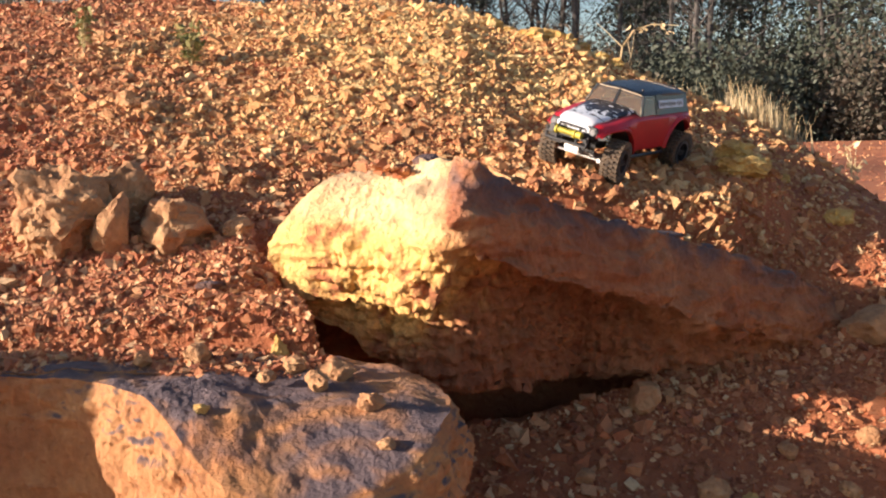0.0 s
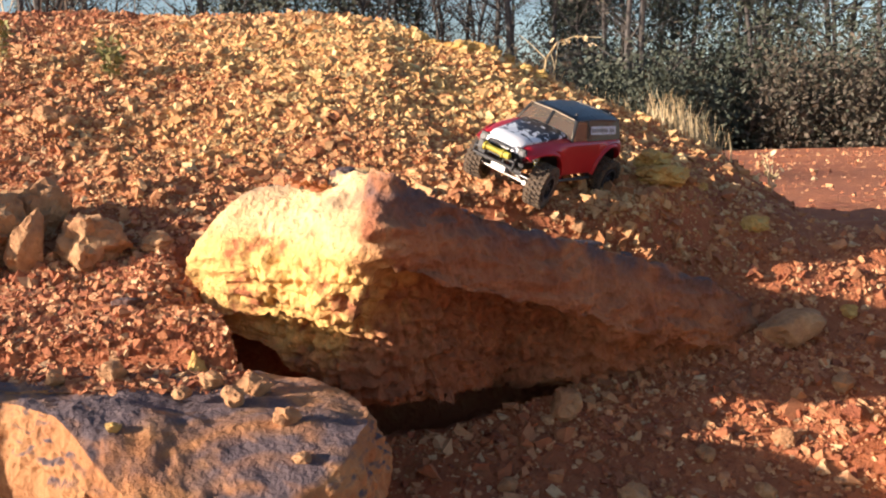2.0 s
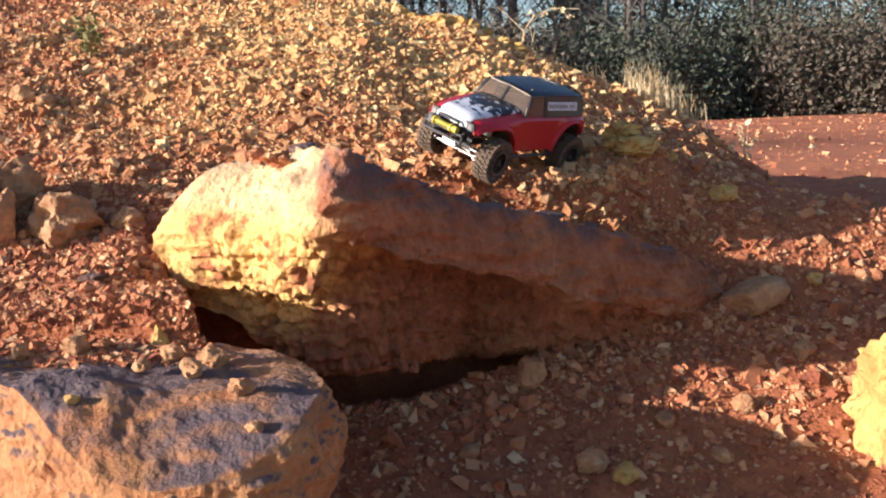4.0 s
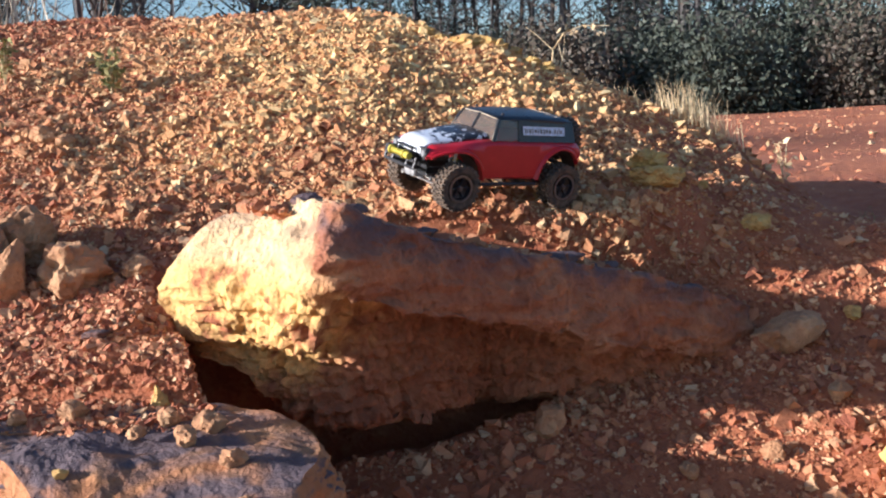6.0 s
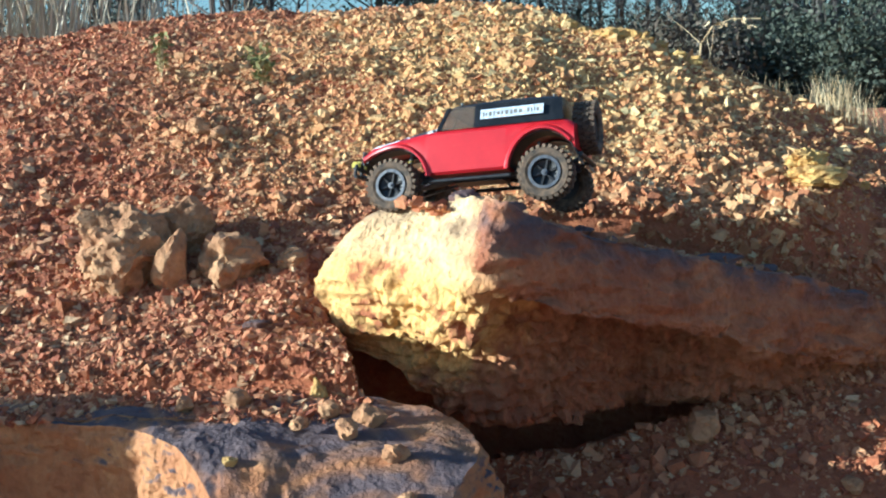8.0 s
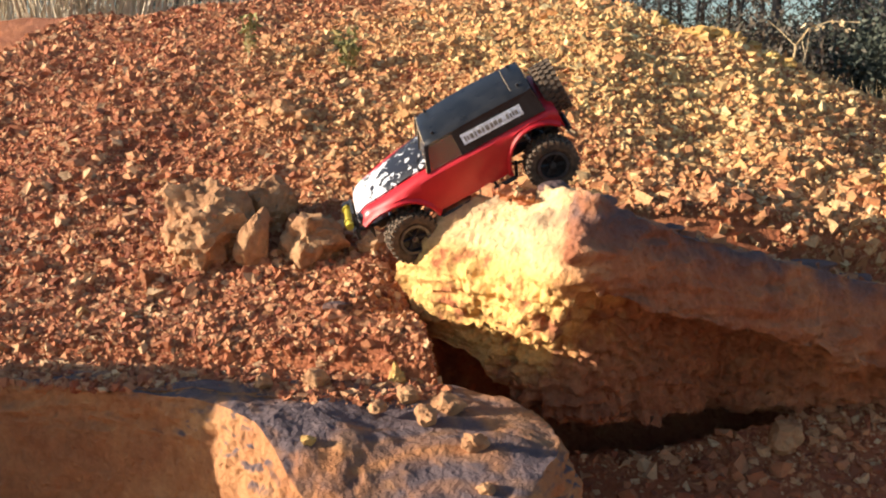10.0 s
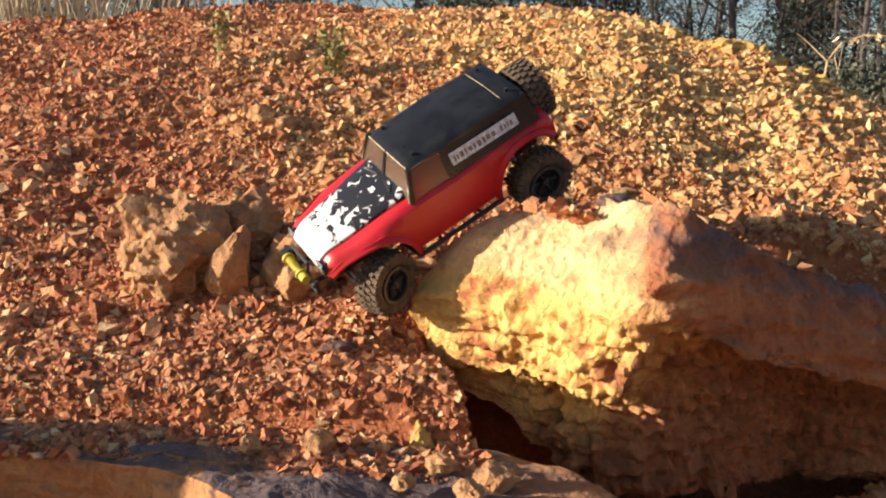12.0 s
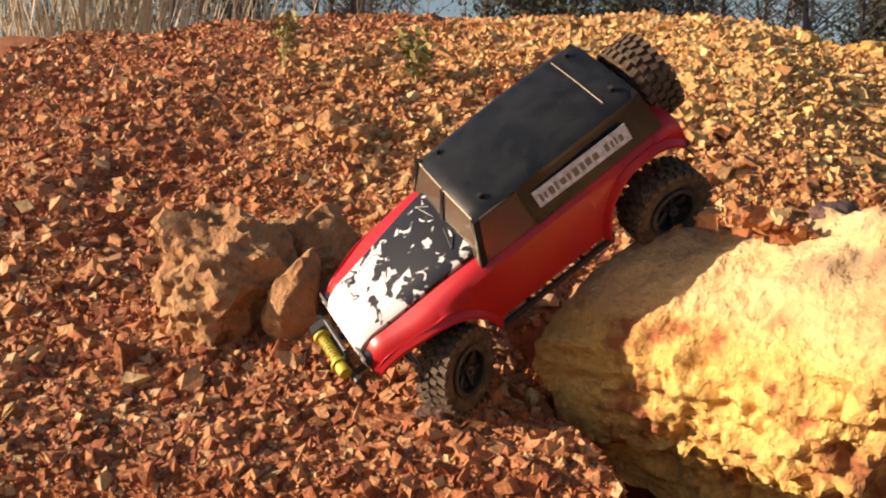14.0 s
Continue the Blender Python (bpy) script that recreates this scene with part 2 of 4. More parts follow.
def fractal(p, seed=0.0):
    v = noise.fractal(Vector(p) + Vector((seed, seed * 1.7, -seed)), 0.9, 2.1, 5)
    return v


def loft_rock(name, outline, top, lip, bottom, inset_top, inset_bottom, mat, around=240, rough=0.02, layer=0.010, seed=1.0, centre=None, under_curve=1.3, bulge=None, drop_curve=1.0, crumble=None, dense=None, steps=(40, 48, 30, 10)):
    """A boulder from its plan outline. top, lip, bottom give heights at (x, y); the insets draw the rims in towards the middle."""
    pts = [Vector(p) for p in outline]
    for _ in range(2):
        cut = []
        for a, b in zip(pts, pts[1:] + pts[:1]):
            cut += [a.lerp(b, 0.2), a.lerp(b, 0.8)]
        pts = cut
    fine = []
    for a, b in zip(pts, pts[1:] + pts[:1]):
        fine += [a.lerp(b, k / 6) for k in range(6)]
    pts = fine
    run = [0.0]
    for a, b in zip(pts, pts[1:] + pts[:1]):
        run.append(run[-1] + (b - a).length * (dense(a) if dense else 1.0))
    ring = []
    for k in range(around):
        s = run[-1] * k / around
        j = int(np.searchsorted(run[:len(pts)], s, "right")) - 1
        f = (s - run[j]) / (run[j + 1] - run[j])
        ring.append(pts[j].lerp(pts[(j + 1) % len(pts)], f))
    mid = centre if centre else sum(pts, Vector((0, 0))) / len(pts)
    levels = []
    for kind, count in zip(("top", "face", "under", "base"), steps):
        levels += [(kind, k / count) for k in range(count)]
    verts = []
    for kind, f in levels:
        for p in ring:
            it, ib = inset_top(p), inset_bottom(p)
            inner = p + (mid - p).normalized() * it
            low = p + (mid - p).normalized() * ib
            if kind == "top":
                q = mid.lerp(inner, 0.02 + 0.98 * f)
                z = top(q)
            elif kind == "face":
                q = inner.lerp(p, math.sin(f * math.pi / 2))
                if bulge:
                    q = q + (p - mid).normalized() * bulge(p) * math.sin(math.pi * f)
                z = top(inner) + (lip(p) - top(inner)) * f
            elif kind == "under":
                q = p.lerp(low, f ** under_curve)
                z = lip(p) + (bottom(low) - lip(p)) * f ** drop_curve
            else:
                q = low.lerp(mid, f * 0.95)
                z = bottom(low) - 0.02 * f
            verts.append(Vector((q.x, q.y, z)))
    rows, faces = len(levels), []
    for r in range(rows - 1):
        for k in range(around):
            a, b = r * around + k, r * around + (k + 1) % around
            faces.append((a, a + around, b + around, b))
    verts.append(sum(verts[:around], Vector()) / around)
    faces += [(len(verts) - 1, k, (k + 1) % around) for k in range(around)]
    me = bpy.data.meshes.new(name)
    me.from_pydata(verts, [], faces)
    me.update()
    moved = []
    for v in me.vertices:
        p = v.co
        d = rough * fractal(p * 6, seed) + 0.55 * rough * fractal(p * 17, seed + 3)
        d += layer * noise.noise(Vector((p.x * 5, p.y * 5, p.z * 42 + 2 * noise.noise(p * 4)))) * (1 - abs(v.normal.z))
        cell = noise.voronoi(p * 13 + Vector((seed, 0, 0)))[0]
        d += 0.35 * rough * (cell[1] - cell[0]) + 0.22 * rough * fractal(p * 48, seed + 5)
        if crumble:
            c = crumble(p)
            if c > 0.0005:
                knob = noise.voronoi(p * 34 + Vector((0, seed, 0)))[0]
                d += c * (fractal(p * 26, seed + 11) + 0.8 * noise.noise(Vector((p.x * 16, p.y * 16, p.z * 60))) + 1.3 * (knob[1] - knob[0]) - 0.4)
        moved.append(p + v.normal * d)
    me.vertices.foreach_set("co", [c for p in moved for c in p])
    me.materials.append(mat)
    me.polygons.foreach_set("use_smooth", [True] * len(me.polygons))
    me.update()
    me.set_sharp_from_angle(angle=radians(40))
    return new(name, me)


# axis of the long slab: s runs along its front from the sunlit corner, w runs back from it
def slab_axis(p):
    dx, dy = p.x - 0.02, p.y - 1.87
    return 0.806 * dx + 0.592 * dy, -0.592 * dx + 0.806 * dy


def slab_top(p):
    s, w = slab_axis(p)
    z = 1.213 - 0.27 * max(s, 0) + 0.040 * math.exp(-((p.x + 0.03) / 0.10) ** 2 - ((p.y - 2.0) / 0.12) ** 2)
    if s < 0.15:
        z += 0.010 * math.sin(31 * w + 0.6) * min(1, (0.15 - s) / 0.1)
    return z - 0.75 * max(0, w - 0.34) ** 1.2 - 0.15 * max(0, s - 1.08)


def slab_lip(p):
    s, w = slab_axis(p)
    corner = min(1, max(0, (w - 0.01) / 0.12)) if s < 0.12 else 0
    front = 1.066 - 0.30 * max(s, 0) + 0.07 * max(0, s - 0.85)
    front += 0.020 * noise.noise(Vector((s * 7.5, 3.1, 0))) + 0.010 * noise.noise(Vector((s * 21, 8.2, 0)))
    return front * (1 - corner) + (0.922 + 0.012 * noise.noise(Vector((w * 22, 5.5, 0)))) * corner


def slab_bottom(p):
    return float(np.interp(p.x, (-0.4, -0.2, -0.1, 0.0, 0.2, 0.5, 0.8, 1.05), (0.91, 0.845, 0.755, 0.725, 0.722, 0.712, 0.705, 0.70)))


def build_slab():
    outline = [(-0.41, 2.32), (-0.33, 2.20), (-0.15, 2.12), (0.01, 1.93), (0.05, 1.885), (0.16, 1.955), (0.35, 2.10), (0.7, 2.36), (0.98, 2.56), (1.06, 2.64), (1.02, 2.78), (0.7, 2.80), (0.3, 2.66), (-0.1, 2.56), (-0.34, 2.47)]

    def inset_top(p):
        s, w = slab_axis(p)
        return 0.05 if s < 0.1 and w > 0.05 else 0.030

    def inset_bottom(p):
        s, w = slab_axis(p)
        if w > 0.30 and s > 0:
            return 0.10
        if s < 0.14 and w > 0.0:
            return float(np.interp(p.x, (-0.41, -0.2, -0.1, 0.0, 0.05), (0.03, 0.045, 0.10, 0.27, 0.33)))
        return float(np.interp(s, (0.0, 0.5, 0.9, 1.1, 1.25), (0.33, 0.27, 0.18, 0.10, 0.05)))

    def bulge(p):
        s, w = slab_axis(p)
        return 0.060 * min(1, max(0, (0.14 - s) / 0.12)) if w < 0.5 else 0.0

    def crumble(p):
        s, w = slab_axis(p)
        low = min(1, max(0, (1.09 - 0.24 * max(0, s) - p.z) / 0.08))
        return low * (0.015 if s < 0.2 else 0.017) if w < 0.42 else 0.0

    def dense(p):
        s, w = slab_axis(p)
        return 0.25 if w > 0.36 else 1.6 if s < 0.3 else 1.0
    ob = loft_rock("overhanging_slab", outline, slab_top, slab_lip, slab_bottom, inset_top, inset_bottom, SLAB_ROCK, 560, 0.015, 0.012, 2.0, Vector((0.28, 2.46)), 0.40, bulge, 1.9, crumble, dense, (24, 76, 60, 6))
    return tagged(ob, "long tilted ironstone slab jutting out over a dark hollow", "rock")


def flat_top(x, y):
    """Height of the flat boulder's top, falling towards its front and its free end."""
    return 0.845 - 0.07 * (x + 0.39) * (x > -0.39) - 0.8 * soft_ramp(1.63 - y, 0.015) + 0.06 * np.maximum(0, y - 1.63)


def build_flat_boulder():
    outline = [(-1.6, 2.0), (-1.5, 1.80), (-0.95, 1.80), (-0.68, 1.765), (-0.54, 1.66), (-0.44, 1.57), (-0.36, 1.50), (-0.25, 1.46), (-0.10, 1.49), (0.01, 1.57), (0.055, 1.72), (0.0, 1.86), (-0.15, 1.95), (-0.5, 2.02), (-1.0, 2.06)]

    def top(p):
        return float(flat_top(p.x, p.y)) + 0.006 * noise.noise(Vector((p.x * 9, p.y * 14, 2)))

    def crumble(p):
        edge = min(1, max(0.02, (float(flat_top(p.x, p.y)) - 0.008 - p.z) / 0.03))
        return 0.010 * edge * min(1, max(0.35, (p.x + 0.9) / 0.4))
    ob = loft_rock("flat_boulder", outline, top, lambda p: top(p) - 0.085, lambda p: 0.36, lambda p: 0.030, lambda p: 0.10,
                   FLAT_ROCK, 420, 0.010, 0.008, 7.0, Vector((-0.45, 1.80)), crumble=crumble, drop_curve=0.9, dense=lambda p: 1.0 if p.y < 1.87 and p.x > -1.2 else 0.25)
    return tagged(ob, "flat weathered boulder with a dark grey top under gravel", "rock")


def chunk(name, size, mat, seed, rough=0.25, blocky=False, sub=4):
    """A broken stone: a ball cut by random planes, then roughened. size: half extents."""
    rng = random.Random(seed)
    bm = bmesh.new()
    bmesh.ops.create_icosphere(bm, subdivisions=sub, radius=1)
    cuts = []
    for _ in range(9):
        d = Vector((rng.gauss(0, 1), rng.gauss(0, 1), rng.gauss(0, 1))).normalized()
        cuts.append((d, rng.uniform(0.62, 0.9)))
    if blocky:
        cuts += [(Vector(d), h) for d, h in (((1, 0, 0), 0.66), ((-1, 0.1, 0), 0.62), ((0, -1, 0.15), 0.6), ((0.1, 0, 1), 0.74), ((-0.7, -0.7, 0), 0.72))]
    for v in bm.verts:
        p = v.co.copy()
        for d, h in cuts:
            over = p.dot(d) - h
            if over > 0:
                p -= d * over * 0.9
        p *= 1 + rough * fractal(p * 1.6, seed) + 0.5 * rough * fractal(p * 4.5, seed + 9)
        v.co = Vector((p.x * size[0], p.y * size[1], p.z * size[2]))
    return part(name, bm, mat, None)


def rest(ob, x, y, size_z, sink=0.3, turn=0, tilt=0, lean=0, z=None):
    base = float(ground_height(x, y)) if z is None else z
    ob.matrix_world = pose(x, y, base + size_z * (1 - 2 * sink), tilt, lean, turn)
    return ob


build_ground()
build_slab()
build_flat_boulder()


# ---------- single rocks ----------
def knobbly_rocks():
    rock = chunk("knobbly_rock", (0.118, 0.09, 0.115), KNOB_ROCK, 24, 0.3, sub=5)
    tagged(rest(rock, -0.895, 2.38, 0.115, 0.22, 20), "knobbly tan ironstone lump half sunk in gravel", "rock", "rocks on the slope")
    stone = chunk("upright_stone", (0.044, 0.046, 0.085), KNOB_ROCK, 6, 0.13)
    tagged(rest(stone, -0.762, 2.355, 0.085, 0.22, 30, 0, 14), "upright brown stone wedged between two rocks", "rock", "rocks on the slope")
    rock = chunk("angular_rock", (0.085, 0.075, 0.07), KNOB_ROCK, 33, 0.3)
    tagged(rest(rock, -0.635, 2.40, 0.07, 0.2, -15, 0, 12), "angular brown rock with a pointed end on gravel", "rock", "rocks on the slope")
    rock = chunk("lumpy_rock", (0.09, 0.07, 0.085), KNOB_ROCK, 41, 0.35)
    tagged(rest(rock, -0.79, 2.50, 0.085, 0.2, 50), "lumpy tan rock behind the knobbly lump", "rock", "rocks on the slope")
    rock = chunk("small_rock", (0.038, 0.03, 0.026), KNOB_ROCK, 52, 0.2)
    tagged(rest(rock, -0.485, 2.42, 0.026, 0.2, 20, 0, -12), "small reddish angular rock beside the slab", "rock", "rocks on the slope")
    for k, (x, y, s) in enumerate(((-0.93, 3.08, 0.040), (-0.865, 3.06, 0.034))):
        rock = chunk("twin_stone", (s, s * 0.7, s * 0.7), KNOB_ROCK, 60 + k, 0.25)
        tagged(rest(rock, x, y, s * 0.7, 0.15, 40 * k), "pale orange stone lying on the gravel mound", "stone", "pair of stones on the mound")


def yellow_rocks():
    rock = chunk("ochre_block", (0.085, 0.06, 0.036), YELLOW_ROCK, 71, 0.3)
    tagged(rest(rock, 0.83, 2.82, 0.036, 0.12, 10, 0, 4), "flat ochre stone lying on the clay bank", "rock", "ochre stones")
    rock = chunk("ochre_slab", (0.058, 0.045, 0.030), YELLOW_ROCK, 72, 0.4)
    tagged(rest(rock, 0.81, 2.86, 0.030, -0.55, 30, 6, -5), "crumbling ochre stone stacked on a flatter one", "rock", "ochre stones")
    for k, (x, y, s) in enumerate(((1.10, 2.84, 0.04), (0.62, 1.99, 0.03), (0.98, 2.95, 0.02), (1.28, 2.62, 0.025))):
        rock = chunk("ochre_stone", (s, s * 0.8, s * 0.75), YELLOW_ROCK, 80 + k, 0.35, sub=3)
        tagged(rest(rock, x, y, s * 0.7, 0.2, 37 * k), "rough ochre stone on the rubble bank", "rock", "ochre stones")
    pillar = chunk("ochre_pillar", (0.26, 0.19, 0.34), YELLOW_ROCK, 90, 0.26, True, 5)
    tagged(rest(pillar, 1.35, 2.08, 0.34, 0.42, 8), "yellow sunlit standing rock at the hollow's edge", "rock")
    lump = chunk("ochre_peg", (0.018, 0.016, 0.036), YELLOW_ROCK, 93, 0.3, sub=3)
    tagged(rest(lump, -0.315, 1.925, 0.036, 0.2), "small upright ochre stone on the bench", "stone")
    nub = chunk("ochre_nub", (0.013, 0.012, 0.010), YELLOW_ROCK, 94, 0.3, sub=3)
    tagged(rest(nub, -0.392, 1.617, 0.010, 0.1, z=float(flat_top(-0.392, 1.617)) + 0.002), "little yellow stone on the dark boulder top", "stone")
    rng = random.Random(8)
    for k in range(9):
        s = rng.uniform(0.03, 0.06)
        rock = chunk("crest_stone", (s, s * 0.8, s * 0.6), YELLOW_ROCK, 100 + k, 0.4, sub=3)
        tagged(rest(rock, 0.20 + 0.055 * k, 4.05 - 0.022 * k + rng.uniform(-0.05, 0.05), s * 0.6, 0.3, 50 * k), "lumpy yellow stone on the crest of the mound", "stone", "crest stones")


def hollow_rocks():
    brown = chunk("brown_stone", (0.11, 0.06, 0.05), KNOB_ROCK, 120, 0.15)
    tagged(rest(brown, 1.10, 2.56, 0.05, 0.25, 20, 0, -12), "smooth brown stone at the slab's thin end", "rock")
    for k, (x, y, s) in enumerate(((0.555, 2.03, 0.04), (0.46, 2.30, 0.05), (0.75, 2.16, 0.028), (0.95, 2.22, 0.03), (0.30, 2.08, 0.024), (1.15, 2.36, 0.035), (0.85, 2.06, 0.026), (0.18, 1.92, 0.03))):
        rock = chunk("hollow_stone", (s, s * 0.75, s * 0.8), KNOB_ROCK, 130 + k, 0.2, sub=3)
        tagged(rest(rock, x, y, s * 0.8, 0.25, 53 * k), "dull brown stone lying in the shaded hollow", "rock", "stones in the hollow")
    # dark plates on and behind the slab
    for k, (x, y, a, b) in enumerate(((0.50, 2.40, 0.085, 0.04), (0.62, 2.47, 0.06, 0.03), (0.20, 2.20, 0.035, 0.02), (-0.03, 2.10, 0.04, 0.03), (0.06, 2.05, 0.05, 0.028))):
        rock = chunk("dark_plate", (a, b, 0.014), DARK_ROCK, 150 + k, 0.15, sub=3)
        z = max(float(ground_height(x, y)), slab_top(Vector((x, y))))
        tagged(rest(rock, x, y, 0.014, 0.1, 20 + 11 * k, z=z), "thin dark ironstone plate on the slab's top", "stone", "dark plates")
    chip = chunk("dark_chip", (0.035, 0.02, 0.01), DARK_ROCK, 160, 0.15, sub=3)
    tagged(rest(chip, -0.484, 2.10, 0.01, 0.0, 10), "flat blue-black stone chip lying on gravel", "stone")
    for k, (x, y, s) in enumerate(((-0.27, 1.83, 0.024), (-0.455, 1.85, 0.03), (-0.22, 1.74, 0.026), (-0.12, 1.66, 0.024), (-0.31, 1.76, 0.02), (-0.09, 1.58, 0.016), (-0.21, 1.47, 0.016), (-0.55, 1.84, 0.022), (-0.19, 1.80, 0.03))):
        rock = chunk("bench_stone", (s, s * 0.8, s * 0.7), KNOB_ROCK, 170 + k, 0.3, sub=3)
        z = max(float(ground_height(x, y)), float(flat_top(x, y)) + 0.003)
        tagged(rest(rock, x, y, s * 0.7, 0.15, 67 * k, z=z), "tan stone at the edge of the gravel bench", "stone", "bench stones")
    # added out of view, blocks the sun from the flat boulder's left face
    bank = chunk("shade_boulder", (0.32, 0.25, 0.47), FLAT_ROCK, 190, 0.15)
    tagged(rest(bank, -1.72, 1.48, 0.47, 0.20, 0), "tall weathered boulder added out of view to shade the flat boulder", "rock")


knobbly_rocks()
yellow_rocks()
hollow_rocks()


# ---------- the model truck; x ahead, y to its left, z up, origin on the ground between the axles ----------
SIZE = 1.055
WHEEL_R = 0.054 * SIZE
AXLE_X, WHEEL_Y = 0.1565 * SIZE, 0.091 * SIZE


def blotch_material():
    """White hood paint with black brushed blotches, denser towards the windscreen."""
    m, n, l, b = material("blotched_hood", 0.28)
    t = tex(n, l, "ShaderNodeTexNoise", 56, 2.5, 0.55)
    t.inputs["Distortion"].default_value = 0.8
    c = n.new("ShaderNodeTexCoord")
    s = n.new("ShaderNodeSeparateXYZ")
    l.new(c.outputs["Object"], s.inputs[0])
    r = n.new("ShaderNodeMapRange")
    l.new(s.outputs["X"], r.inputs[0])
    r.inputs[1].default_value, r.inputs[2].default_value, r.inputs[3].default_value, r.inputs[4].default_value = 0.135, 0.235, 0.15, -0.17
    a = n.new("ShaderNodeMath")
    l.new(t.outputs[0], a.inputs[0])
    l.new(r.outputs[0], a.inputs[1])
    col = ramp(n, l, a.outputs[0], [(0.52, (0.72, 0.74, 0.76)), (0.56, (0.02, 0.02, 0.025))])
    l.new(col, b.inputs["Base Color"])
    return m


def red_material():
    m, n, l, b = material("red_paint", 0.38)
    t = tex(n, l, "ShaderNodeTexNoise", 22, 8, 0.7)
    d = tex(n, l, "ShaderNodeTexNoise", 150, 4, 0.7)
    base = ramp(n, l, t.outputs[0], [(0.3, (0.40, 0.008, 0.016)), (0.7, (0.50, 0.014, 0.022))])
    dust = ramp(n, l, d.outputs[0], [(0.62, (0, 0, 0)), (0.80, (1, 1, 1))])
    k = n.new("ShaderNodeMath")
    k.operation = "MULTIPLY"
    l.new(dust, k.inputs[0])
    k.inputs[1].default_value = 0.35
    l.new(blend(n, l, k.outputs[0], base, (0.45, 0.22, 0.12)), b.inputs["Base Color"])
    b.inputs["Coat Weight"].default_value = 0.08
    return m


def roof_material():
    m, n, l, b = material("scuffed_black", 0.38)
    b.inputs["Specular IOR Level"].default_value = 0.45
    t = tex(n, l, "ShaderNodeTexNoise", 30, 8, 0.75)
    v = tex(n, l, "ShaderNodeTexNoise", 9, 4, 0.6)
    v.inputs["Distortion"].default_value = 2.0
    base = ramp(n, l, v.outputs[0], [(0.4, (0.008, 0.009, 0.011)), (0.7, (0.022, 0.023, 0.025))])
    scuff = ramp(n, l, t.outputs[0], [(0.70, (0, 0, 0)), (0.78, (1, 1, 1))])
    k = n.new("ShaderNodeMath")
    k.operation = "MULTIPLY"
    l.new(scuff, k.inputs[0])
    k.inputs[1].default_value = 0.5
    l.new(blend(n, l, k.outputs[0], base, (0.30, 0.28, 0.25)), b.inputs["Base Color"])
    rr = n.new("ShaderNodeMapRange")
    l.new(t.outputs[0], rr.inputs[0])
    rr.inputs[3].default_value, rr.inputs[4].default_value = 0.18, 0.42
    l.new(rr.outputs[0], b.inputs["Roughness"])
    return m


def window_material():
    m, n, l, b = material("smoked_window", 0.08)
    b.inputs["Base Color"].default_value = (0.52, 0.42, 0.32, 1)
    b.inputs["Transmission Weight"].default_value = 0.85
    b.inputs["IOR"].default_value = 1.4
    return m


def tyre_material():
    m, n, l, b = material("dusty_rubber", 0.85)
    t = tex(n, l, "ShaderNodeTexNoise", 45, 6, 0.7)
    l.new(ramp(n, l, t.outputs[0], [(0.36, (0.024, 0.022, 0.02)), (0.70, (0.20, 0.135, 0.08))]), b.inputs["Base Color"])
    bump(n, l, b, t.outputs[0], 0.3, 0.002)
    return m


RED, ROOF, HOOD, WINDOW, TYRE = red_material(), roof_material(), blotch_material(), window_material(), tyre_material()
BLACK = plain("black_plastic", (0.018, 0.018, 0.02), 0.45, grain=80, amount=0.4)
STEEL = plain("bright_steel", (0.62, 0.62, 0.62), 0.3, 1.0, grain=90)
DARK_STEEL = plain("grey_metal", (0.16, 0.16, 0.17), 0.4, 0.8, grain=90)
YELLOW = plain("yellow_plastic", (0.50, 0.42, 0.04), 0.5, grain=120)
STICKER = plain("silver_sticker", (0.55, 0.62, 0.72), 0.35, grain=140, amount=0.35)
INK = plain("sticker_print", (0.17, 0.165, 0.15), 0.6, grain=90)
TRIM = plain("cream_edge", (0.45, 0.36, 0.24), 0.5, grain=200, amount=0.5)
LENS = plain("lamp_lens", (0.22, 0.22, 0.22), 0.12, grain=50)


def piece(name, bm, mat, parent, label="", shade=True):
    bmesh.ops.scale(bm, vec=(SIZE,) * 3, verts=bm.verts[:])
    return part(name, bm, mat, parent, label, shade)


def loft(bm, rings, closed=True):
    made = [[bm.verts.new(p) for p in r] for r in rings]
    n = len(made[0])
    for a, b in zip(made, made[1:]):
        for i in range(n if closed else n - 1):
            bm.faces.new((a[i], a[(i + 1) % n], b[(i + 1) % n], b[i]))
    if closed:
        bm.faces.new(made[0][::-1])
        bm.faces.new(made[-1])
    return bm


def box(bm, x0, x1, y0, y1, z0, z1, bevel=0.002):
    m = Matrix.Translation(((x0 + x1) / 2, (y0 + y1) / 2, (z0 + z1) / 2)) @ Matrix.Diagonal((x1 - x0, y1 - y0, z1 - z0, 1))
    made = bmesh.ops.create_cube(bm, size=1, matrix=m)["verts"]
    if bevel:
        edges = list({e for v in made for e in v.link_edges})
        bmesh.ops.bevel(bm, geom=edges, offset=bevel, segments=2, affect="EDGES")
    return bm


def rod(bm, a, b, r, sides=10, r2=None):
    a, b = Vector(a), Vector(b)
    m = Matrix.Translation((a + b) / 2) @ (b - a).to_track_quat("Z", "Y").to_matrix().to_4x4()
    bmesh.ops.create_cone(bm, cap_ends=True, segments=sides, radius1=r, radius2=r if r2 is None else r2, depth=(b - a).length, matrix=m)
    return bm


def revolve(bm, profile, sides=40):
    """Turns (radius, y) round the y axis; the profile is closed."""
    rings = []
    for k in range(sides):
        a = 2 * math.pi * k / sides
        rings.append([bm.verts.new((r * math.cos(a), y, r * math.sin(a))) for r, y in profile])
    n = len(profile)
    for k in range(sides):
        a, b = rings[k], rings[(k + 1) % sides]
        for i in range(n):
            bm.faces.new((a[i], a[(i + 1) % n], b[(i + 1) % n], b[i]))
    return bm


